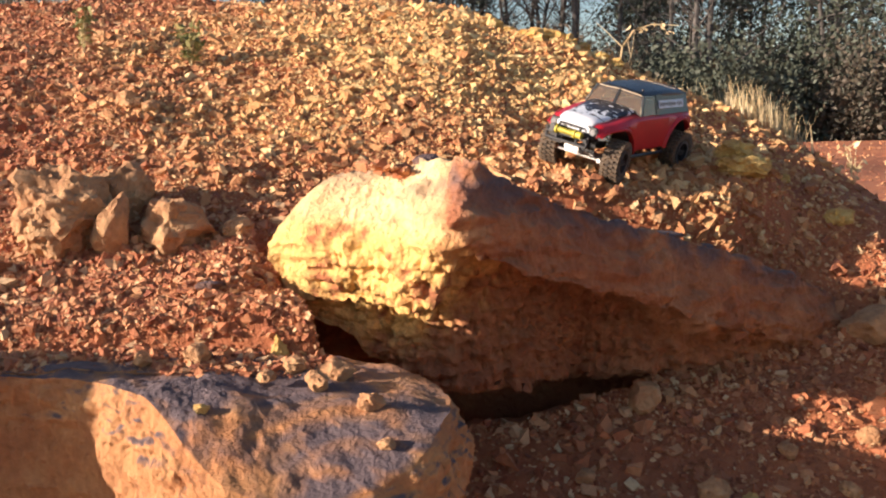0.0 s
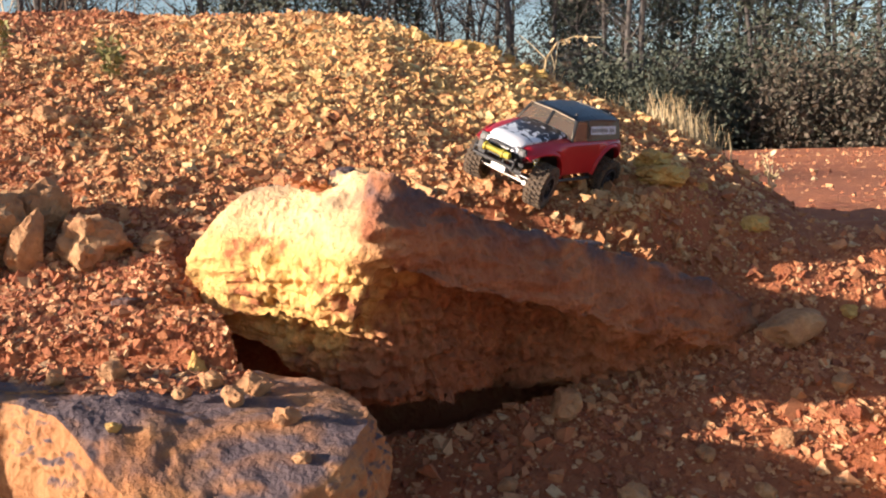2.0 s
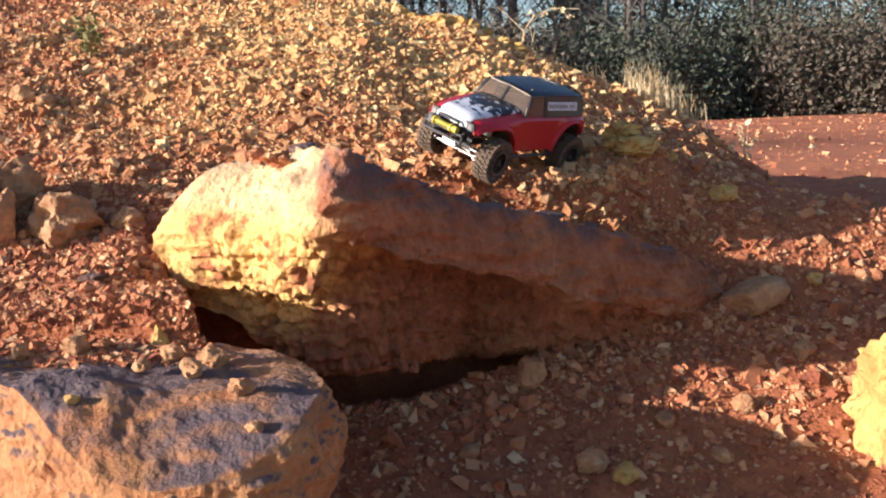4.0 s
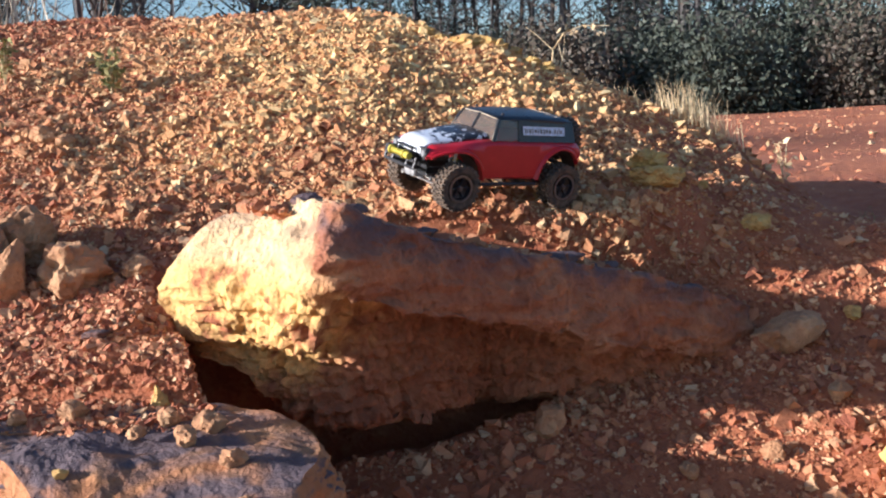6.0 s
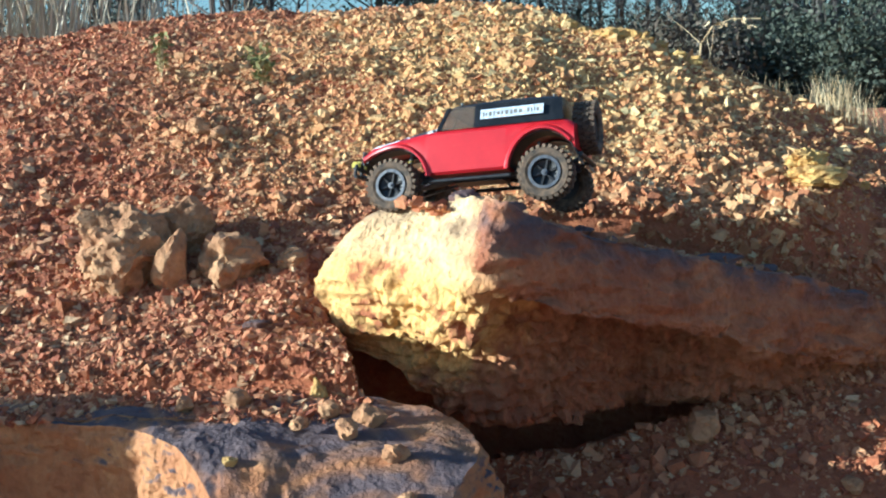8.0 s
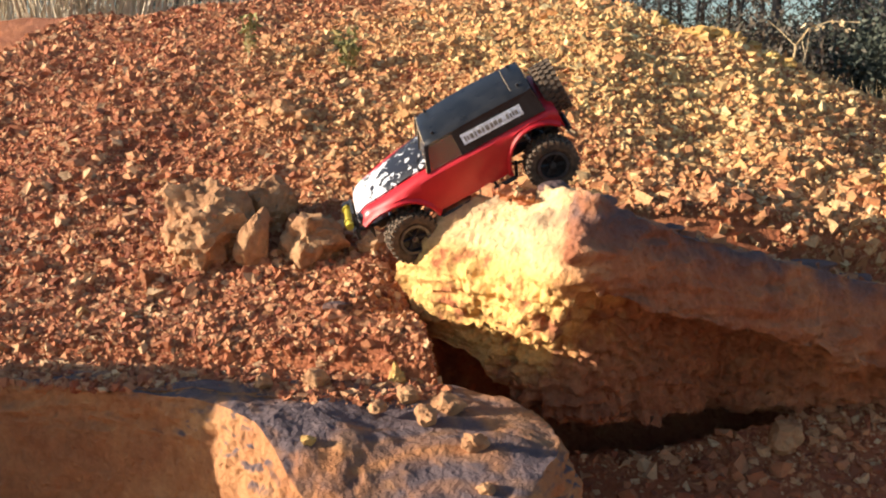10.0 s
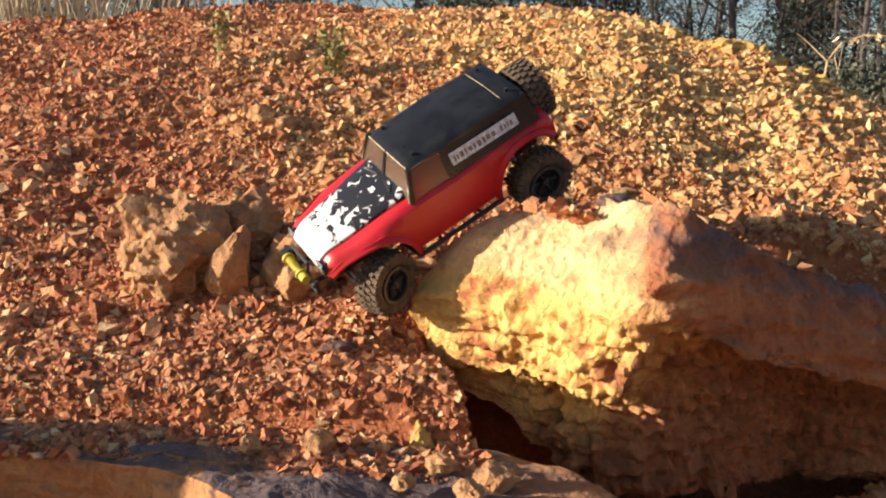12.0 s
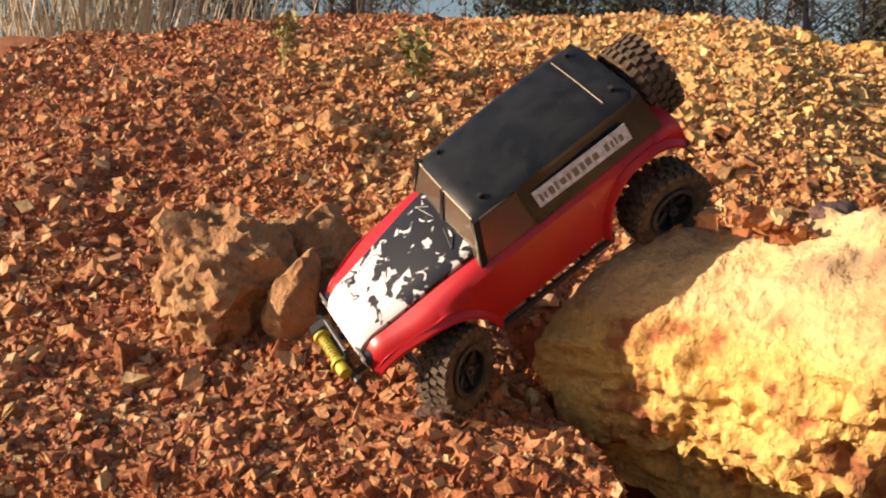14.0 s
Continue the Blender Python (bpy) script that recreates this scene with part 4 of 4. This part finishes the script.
def build_tree(seed, tall, kind):
    rng = random.Random(seed)
    tree = new("pine_tree" if kind == "pine" else "bare_tree")
    bm, tips = bmesh.new(), []
    sway = rng.uniform(-1.6, 1.6)
    path = [(sway * (k / 7) ** 2 + rng.uniform(-0.12, 0.12), rng.uniform(-0.12, 0.12), tall * k / 7 - (0.3 if k == 0 else 0)) for k in range(8)]
    limb(bm, path, 0.04 + tall * rng.uniform(0.003, 0.008), 0.02, 7)
    count = 34 if kind == "pine" else 32
    for k in range(count):
        f = rng.uniform(0.12, 0.97) if kind == "pine" else rng.uniform(0.08, 0.97)
        a = rng.uniform(0, 2 * math.pi)
        reach = (1 - f * 0.75) * tall * (0.17 if kind == "pine" else 0.26) * rng.uniform(0.6, 1.2)
        base = Vector((sway * f * f, 0, tall * f))
        rise = 0.1 if kind == "pine" else 0.8
        pts = [base + Vector((math.cos(a) * reach * q, math.sin(a) * reach * q, rise * reach * q ** 1.2)) + Vector((rng.uniform(-.1, .1), rng.uniform(-.1, .1), 0)) * q for q in (0, 0.35, 0.7, 1)]
        limb(bm, pts, 0.035, 0.008, 5)
        tips += [pts[2], pts[3]] if kind == "pine" else [pts[3]]
        for _ in range(5):
            q = pts[rng.choice((1, 2, 3))]
            d = Vector((rng.gauss(0, 1), rng.gauss(0, 1), rng.gauss(0.5, 0.7))).normalized() * rng.uniform(0.5, 1.3)
            limb(bm, [q, q + d * 0.5 + Vector((0, 0, 0.08)), q + d], 0.014, 0.004, 4)
            tips.append(q + d)
    part("trunk", bm, BARK, tree, "", True)
    if kind == "pine":
        leaf_cloud("crown", tips, 24, 0.48, 0.09, PINE, tree, seed)
        return tagged(tree, "tall dark green evergreen tree at the wood's edge", "tree", "trees behind the mound")
    leaf_cloud("crown", tips, 5, 0.50, 0.055, BROWN_LEAF, tree, seed)
    return tagged(tree, "nearly bare winter tree with thin grey branches", "tree", "trees behind the mound")


def build_bush(seed, high):
    rng = random.Random(seed)
    bush = new("bush")
    bm, tips = bmesh.new(), []
    for k in range(22):
        a, r, h = rng.uniform(0, 6.28), rng.uniform(0.1, 1.3), rng.uniform(0.2 * high, high)
        top = Vector((math.cos(a) * r, math.sin(a) * r, h))
        limb(bm, [(0.2 * math.cos(a), 0.2 * math.sin(a), -0.2), top * 0.5 + Vector((0, 0, 0.1)), top], 0.025, 0.006, 4)
        tips += [top, top * 0.7, top * 0.45, Vector((top.x, top.y, h * 0.25))]
    part("stem", bm, BARK, bush)
    leaf_cloud("foliage", tips, 110, 0.42, 0.075, PINE if seed % 2 else BROWN_LEAF, bush, seed)
    return tagged(bush, "dense dark undergrowth bush at the foot of the wood", "bush", "undergrowth")


def wood():
    rng = random.Random(77)
    kinds = [build_tree(s, rng.uniform(9, 13), k) for s, k in ((1, "bare"), (2, "bare"), (3, "pine"), (4, "bare"), (5, "pine"), (6, "bare"), (7, "bare"))]
    used = set()
    for k in range(96):
        ob = kinds[k % 7]
        x = -24 + 44 * ((k * 0.618034) % 1)
        if x < 0 and k % 5 in (1, 3):
            continue
        y = 27 + 22 * rng.random() - 0.1 * abs(x - 8)
        p = pose(x, y, float(ground_height(x, y)), 0, rng.uniform(-5, 5), rng.uniform(0, 360))
        if ob.name in used:
            copy_thing(ob, p)
        else:
            used.add(ob.name)
            ob.matrix_world = p
    bushes = [build_bush(s, h) for s, h in ((11, 2.0), (12, 2.3), (13, 1.5), (14, 1.5))]
    used = set()
    for k in range(130):
        x = -24 + 44 * ((k * 0.618034 + 0.3) % 1)
        if x < 1 and k > 83:
            continue
        ob = bushes[k % 2 + (2 if x < 1 else 0)]
        y = 26.5 + 7 * rng.random()
        p = pose(x, y, float(ground_height(x, y)), 0, 0, rng.uniform(0, 360)) 
        if ob.name in used:
            copy_thing(ob, p)
        else:
            used.add(ob.name)
            ob.matrix_world = p


def blades(name, seed, count, place, spread, tall, lean, width, mat, label, category, curve=0.5):
    """Many thin bent blades, each a tapered strip with a folded section."""
    rng = random.Random(seed)
    verts, faces = [], []
    for _ in range(count):
        x, y = place[0] + rng.gauss(0, spread[0]), place[1] + rng.gauss(0, spread[1])
        z = float(ground_height(x, y)) - 0.01
        h, a = tall * rng.uniform(0.4, 1.15), rng.uniform(0, 6.28)
        d = Vector((math.cos(a) * rng.uniform(0.1, 0.5) + lean[0], math.sin(a) * rng.uniform(0.1, 0.5) + lean[1], 0)) * h
        side = Vector((-math.sin(a), math.cos(a), 0)) * width * rng.uniform(0.6, 1.3)
        front = Vector((math.cos(a), math.sin(a), 0)) * width * 0.4
        start = len(verts)
        for k in range(5):
            f = k / 4
            c = Vector((x, y, z)) + d * f ** (1 + curve) + Vector((0, 0, h * (f - 0.25 * curve * f * f)))
            w = 1 - 0.85 * f
            verts += [c - side * w, c + front * w, c + side * w]
        for k in range(4):
            for j in (0, 1):
                a0 = start + 3 * k + j
                faces.append((a0, a0 + 1, a0 + 4, a0 + 3))
    ob = mesh_object(name, verts, faces, mat)
    return tagged(ob, label, category, kind="stuff")


def weed(name, x, y, tall, seed, label, leaves, mat):
    rng = random.Random(seed)
    plant = new(name)
    bm, tips = bmesh.new(), []
    for k in range(6):
        a, r = rng.uniform(0, 6.28), rng.uniform(0.05, 0.35) * tall
        h = tall * rng.uniform(0.6, 1.1)
        top = Vector((math.cos(a) * r, math.sin(a) * r, h))
        limb(bm, [(0, 0, -0.02), top * 0.5 + Vector((0, 0, 0.02)), top], 0.0022, 0.0010, 5)
        tips += [top * f for f in (0.35, 0.55, 0.75, 0.9, 1.0)]
    part("stem", bm, DRY_GRASS, plant)
    leaf_cloud("foliage", tips, leaves, 0.012, 0.013, mat, plant, seed)
    plant.matrix_world = pose(x, y, float(ground_height(x, y)))
    return tagged(plant, label, "weed")


def dead_stalk():
    stalk = new("dry_stalk")
    bm = bmesh.new()
    limb(bm, [(0, 0, -0.02), (0.01, 0, 0.07), (0.05, 0, 0.13), (0.12, 0.01, 0.155), (0.22, 0.0, 0.15)], 0.004, 0.0018, 6)
    limb(bm, [(0.01, 0, 0.07), (-0.05, 0.01, 0.13), (-0.09, 0.0, 0.16)], 0.0025, 0.001, 5)
    limb(bm, [(0.05, 0, 0.13), (0.03, 0, 0.09), (0.045, 0, 0.03)], 0.002, 0.001, 5)
    limb(bm, [(0.03, 0.01, -0.02), (0.05, 0.01, 0.06), (0.055, 0.0, 0.13)], 0.003, 0.0012, 5)
    part("stem", bm, DRY_GRASS, stalk)
    rng = random.Random(3)
    leaf_cloud("seed_head", [(0.04 + 0.03 * k, 0, 0.13 + 0.02 * rng.random()) for k in range(6)], 5, 0.010, 0.010, DRY_GRASS, stalk, 5)
    stalk.matrix_world = pose(0.66, 3.90, float(ground_height(0.66, 3.90)), 0, 0, 0)
    return tagged(stalk, "bent dry weed stalk on the mound's shoulder", "weed")


wood()
blades("grass_tuft", 31, 300, (1.15, 3.68), (0.075, 0.05), 0.15, (-0.05, 0.0), 0.0018, DRY_GRASS, "tuft of long pale dry grass on the shoulder", "grass")
blades("sparse_grass", 32, 60, (0.80, 3.85), (0.22, 0.08), 0.07, (0.1, 0.0), 0.0015, DRY_GRASS, "thin dry grass along the mound's edge", "grass")
blades("far_grass", 33, 90, (1.75, 4.4), (0.35, 0.3), 0.16, (0.1, 0.0), 0.003, WEED, "low green weeds behind the bank", "grass")
blades("reed_bed", 34, 900, (-5.4, 9.6), (0.9, 0.7), 3.0, (0.03, 0.0), 0.014, REED, "tall stand of dry tan reeds behind the mound", "reeds", 0.1)
weed("green_weed", -0.83, 3.43, 0.13, 41, "small green weed growing in the gravel", 7, WEED)
weed("dry_weed", -1.22, 3.54, 0.16, 42, "thin yellowing weed standing in the gravel", 4, WEED)
weed("shoulder_weed", 1.38, 3.45, 0.13, 43, "spindly dry weed on the bank's edge", 1, DRY_GRASS)
dead_stalk()


# ---------- loose stones ----------
STONE_FACES = [(0, 2, 1), (1, 2, 3), (4, 5, 6), (5, 7, 6), (0, 1, 4), (1, 5, 4), (2, 6, 3), (3, 6, 7), (0, 4, 2), (2, 4, 6), (1, 3, 5), (3, 7, 5)]


def stone_shapes(rng, count):
    """Angular chips: boxes with every corner knocked about."""
    base = np.array([(x, y, z) for x in (-1, 1) for y in (-1, 1) for z in (-1, 1)], float)
    return np.stack([base * np.array([1.05, 0.9, 0.6]) * rng.uniform(0.28, 1.15, (8, 3)) for _ in range(count)])


SHARD_FACES = [(0, 2, 4), (2, 1, 4), (1, 3, 4), (3, 0, 4), (2, 0, 5), (1, 2, 5), (3, 1, 5), (0, 3, 5)]


def shard_shapes(rng, count):
    """Broken flakes with six corners."""
    base = np.array([(1, 0, 0), (-1, 0, 0), (0, 1, 0), (0, -1, 0), (0, 0, 1), (0, 0, -1)], float)
    return np.stack([(base * rng.uniform(0.6, 1.25, (6, 1)) + rng.normal(0, 0.16, (6, 3))) * np.array([1.1, 0.95, rng.uniform(0.55, 0.9)]) for _ in range(count)])


def random_turns(rng, n, tip):
    a, b, c = rng.uniform(0, 2 * np.pi, n), rng.normal(0, tip, n), rng.normal(0, tip, n)
    ca, sa, cb, sb, cc, sc = np.cos(a), np.sin(a), np.cos(b), np.sin(b), np.cos(c), np.sin(c)
    o, i = np.zeros(n), np.ones(n)
    rz = np.stack([ca, -sa, o, sa, ca, o, o, o, i], -1).reshape(-1, 3, 3)
    ry = np.stack([cb, o, sb, o, i, o, -sb, o, cb], -1).reshape(-1, 3, 3)
    rx = np.stack([i, o, o, o, cc, -sc, o, sc, cc], -1).reshape(-1, 3, 3)
    return rx @ ry @ rz


def scatter(name, seed, count, x0, x1, y0, y1, size, spread, label, keep=None, biggest=0.03, height=None, blocky=False):
    rng = np.random.default_rng(seed)
    shapes = (stone_shapes if blocky else shard_shapes)(rng, 60)
    corners = np.array(STONE_FACES if blocky else SHARD_FACES)
    x, y = rng.uniform(x0, x1, count), rng.uniform(y0, y1, count)
    if keep is not None:
        ok = keep(x, y, rng)
        x, y = x[ok], y[ok]
    n, per, sides = len(x), shapes.shape[1], len(corners)
    r = np.clip(size * np.exp(rng.normal(0, spread, n)), size * 0.35, biggest)
    z = (ground_height if height is None else height)(x, y) + r * rng.uniform(-0.25, 0.22, n)
    v = np.einsum("nij,nkj->nki", random_turns(rng, n, 0.7), shapes[rng.integers(0, 60, n)]) * r[:, None, None] + np.stack([x, y, z], -1)[:, None, :]
    f = corners[None] + per * np.arange(n)[:, None, None]
    me = bpy.data.meshes.new(name)
    me.vertices.add(n * per)
    me.vertices.foreach_set("co", v.astype(np.float32).ravel())
    me.loops.add(n * sides * 3)
    me.loops.foreach_set("vertex_index", f.astype(np.int32).ravel())
    me.polygons.add(n * sides)
    me.polygons.foreach_set("loop_start", np.arange(0, n * sides * 3, 3, dtype=np.int32))
    me.update(calc_edges=True)
    me.polygons.foreach_set("use_smooth", [False] * (n * sides))
    me.materials.append(GRAVEL)
    return tagged(new(name, me), label, "gravel", kind="stuff")


def not_steep(x, y, rng):
    e = 0.03
    slope = np.hypot(ground_height(x + e, y) - ground_height(x - e, y), ground_height(x, y + e) - ground_height(x, y - e)) / (2 * e)
    return (slope < 1.3) | ((y > 2.3) & (slope < 4))


def rubble_height(x, y):
    """Ground level, or the slab's top where that is higher."""
    dx, dy = x - 0.02, y - 1.87
    along, back = 0.806 * dx + 0.592 * dy, -0.592 * dx + 0.806 * dy
    top = 1.215 - 0.27 * np.maximum(along, 0) - 0.75 * np.maximum(0, back - 0.34) ** 1.2
    return np.where((back > 0.02) & (back < 0.5) & (along > -0.05) & (along < 1.12), np.maximum(top, ground_height(x, y)), ground_height(x, y))


def behind_slab(x, y, rng):
    dx, dy = x - 0.02, y - 1.87
    along, back = 0.806 * dx + 0.592 * dy, -0.592 * dx + 0.806 * dy
    edge = 0.20 - 0.10 * smooth(0.1, 0.5, along) + 0.05 * lattice_noise(x * 9, y * 9, 9)
    return (back > edge) & (back < 0.55) & (along > 0.0) & (along < 1.2)


def single_stones(count):
    """The larger loose stones, each an object of its own on a shared mesh."""
    rng = np.random.default_rng(21)
    meshes = []
    for k, shape in enumerate(stone_shapes(rng, 16)):
        me = bpy.data.meshes.new("stone")
        me.from_pydata([tuple(p) for p in shape], [], STONE_FACES)
        me.materials.append(SINGLE)
        meshes.append(me)
    ground = bpy.data.objects["ground"]
    done = 0
    while done < count:
        x, y = rng.uniform(-1.3, 0.9), rng.uniform(1.85, 3.4)
        if (x > float(bench_edge(y)) - 0.02 and y < 2.62 + 0.2 * x):
            continue
        r = 0.0075 * math.exp(rng.normal(0.2, 0.35))
        stone = new("stone", meshes[done % 16])
        stone.matrix_world = pose(x, y, float(ground_height(x, y)) + 0.35 * r, rng.normal(0, 25), rng.normal(0, 25), rng.uniform(0, 360)) @ Matrix.Diagonal((r, r, r, 1))
        stone.parent = ground
        done += 1


def single_material():
    m, n, l, b = material("loose_stone", 0.9)
    info = n.new("ShaderNodeObjectInfo")
    fine = tex(n, l, "ShaderNodeTexNoise", 2.5)
    col = ramp(n, l, info.outputs["Random"], [(0.0, (0.26, 0.085, 0.032)), (0.35, (0.44, 0.17, 0.055)), (0.7, (0.55, 0.27, 0.10)), (1.0, (0.66, 0.44, 0.18))])
    l.new(blend(n, l, 0.4, col, ramp(n, l, fine.outputs[0], [(0.3, (0.4, 0.35, 0.3)), (0.7, (1, 1, 1))]), "MULTIPLY"), b.inputs["Base Color"])
    bump(n, l, b, fine.outputs[0], 0.6, 0.2)
    return m


SINGLE = single_material()
single_stones(300)
scatter("mound_gravel", 11, 135000, -2.4, 1.2, 2.2, 4.85, 0.0044, 0.62, "loose orange and ochre ironstone gravel on the mound", lambda x, y, r: not_steep(x, y, r) & (r.random(len(x)) > 0.7 * smooth(0.45, 0.9, x)), 0.022, blocky=True)
scatter("bench_gravel", 12, 38000, -1.7, 0.1, 1.70, 2.5, 0.0040, 0.65, "loose reddish gravel over the clay bench", lambda x, y, r: (x < bench_edge(y)) & (y > 1.80 + 0.07 * lattice_noise(x * 7, y * 7, 4)), biggest=0.013, blocky=True, height=lambda x, y: np.maximum(ground_height(x, y), flat_top(x, y)))
scatter("mound_grit", 18, 60000, -1.6, 0.9, 2.5, 3.7, 0.0026, 0.4, "fine ochre grit between the stones of the mound", not_steep)
scatter("hollow_rubble", 13, 20000, -0.1, 2.2, 1.3, 2.9, 0.0044, 0.65, "brown rubble on the floor of the hollow", lambda x, y, r: not_steep(x, y, r) & (x > bench_edge(y)), blocky=True)
scatter("shoulder_rubble", 14, 13000, 0.5, 3.2, 2.4, 4.4, 0.0065, 0.6, "broken stones on the clay shoulder", not_steep)
scatter("slab_rubble", 15, 9000, -0.3, 1.2, 2.0, 2.95, 0.0065, 0.55, "loose stones lying on the back of the slab", behind_slab, height=rubble_height, blocky=True)
scatter("far_stones", 16, 5000, 0.8, 14.0, 4.6, 24.0, 0.017, 0.6, "scattered stones on the flat clay ground beyond", biggest=0.07)
scatter("bench_grit", 17, 38000, -1.4, 0.1, 1.74, 2.75, 0.0026, 0.35, "fine reddish grit between the larger stones", lambda x, y, r: (x < bench_edge(y)) & (y > 1.80), height=lambda x, y: np.maximum(ground_height(x, y), flat_top(x, y)))


# ---------- motion ----------
# seconds, place of the truck, roll, pitch, heading
DRIVE = [
    (0.0, 0.468, 2.848, 1.182, -15.0, 3.7, -129.6),
    (0.5, 0.469, 2.794, 1.164, -19.8, 0.9, -133.5),
    (1.0, 0.465, 2.768, 1.159, -20.5, 1.4, -131.4),
    (1.5, 0.463, 2.752, 1.158, -21.2, 1.4, -130.2),
    (2.0, 0.463, 2.753, 1.159, -22.2, 1.2, -129.5),
    (2.5, 0.460, 2.736, 1.153, -22.4, 0.4, -129.9),
    (3.0, 0.458, 2.726, 1.152, -22.6, 0.4, -130.9),
    (5.5, 0.368, 2.658, 1.156, -16.8, -4.0, -138.5),
    (6.0, 0.341, 2.640, 1.161, -13.0, -4.2, -143.4),
    (6.5, 0.269, 2.601, 1.174, -12.9, -7.1, -149.8),
    (7.0, 0.204, 2.539, 1.179, -4.4, -8.4, -161.1),
    (7.5, 0.114, 2.360, 1.186, 12.6, -8.6, -184.7),
    (8.0, -0.006, 2.231, 1.176, 12.9, 3.9, -191.5),
    (8.5, -0.055, 2.312, 1.198, -7.8, 9.5, -186.4),
    (11.0, -0.295, 2.283, 1.175, -33.3, 35.8, -171.9),
    (11.5, -0.323, 2.287, 1.172, -37.1, 32.6, -168.7),
    (12.0, -0.333, 2.307, 1.158, -28.2, 32.9, -153.8),
    (12.5, -0.320, 2.335, 1.155, -31.7, 34.3, -168.4),
    (13.0, -0.337, 2.351, 1.155, -30.4, 32.5, -167.1),
    (13.5, -0.347, 2.370, 1.151, -30.1, 32.2, -166.9),
    (14.0, -0.386, 2.255, 1.136, -38.7, 38.9, -161.7),
]
STEER = [(0, 12), (3, 8), (5.5, 0), (7, -4), (8.5, 0), (11, 20), (14, 30)]
# droop of each wheel against the body: seconds, front left, front right, rear left, rear right
SPRING = [(0, 0, 0, 0, 0), (8.5, 0, 0, 0, 0), (11, 0, 0, 0, 0), (14, 0, 0, 0, 0)]


def between(table, t, column=1):
    return float(np.interp(t, [r[0] for r in table], [r[column] for r in table]))


def motions():
    walk(TRUCK, [(r[0], pose(*r[1:])) for r in DRIVE])
    times = [k / 10 for k in range(141)]
    way, rolled, last = 0.0, [], None
    for t in times:
        p = np.array([between(DRIVE, t, c) for c in (1, 2, 3)])
        h = radians(between(DRIVE, t, 6))
        if last is not None:
            way += max(0.0, float((p - last) @ np.array([math.cos(h), math.sin(h), 0])))
        rolled.append(way)
        last = p
    for k, (wheel, sx, sy) in enumerate(WHEELS):
        rows = []
        for t, d in zip(times, rolled):
            turn = math.degrees(d / WHEEL_R)
            steer = between(STEER, t) if sx > 0 else 0
            rows.append((t, pose(sx * AXLE_X, sy * WHEEL_Y, WHEEL_R + between(SPRING, t, k + 1), 0, 0, steer) @ pose(0, 0, 0, 0, turn, 0)))
        walk(wheel, rows)


motions()
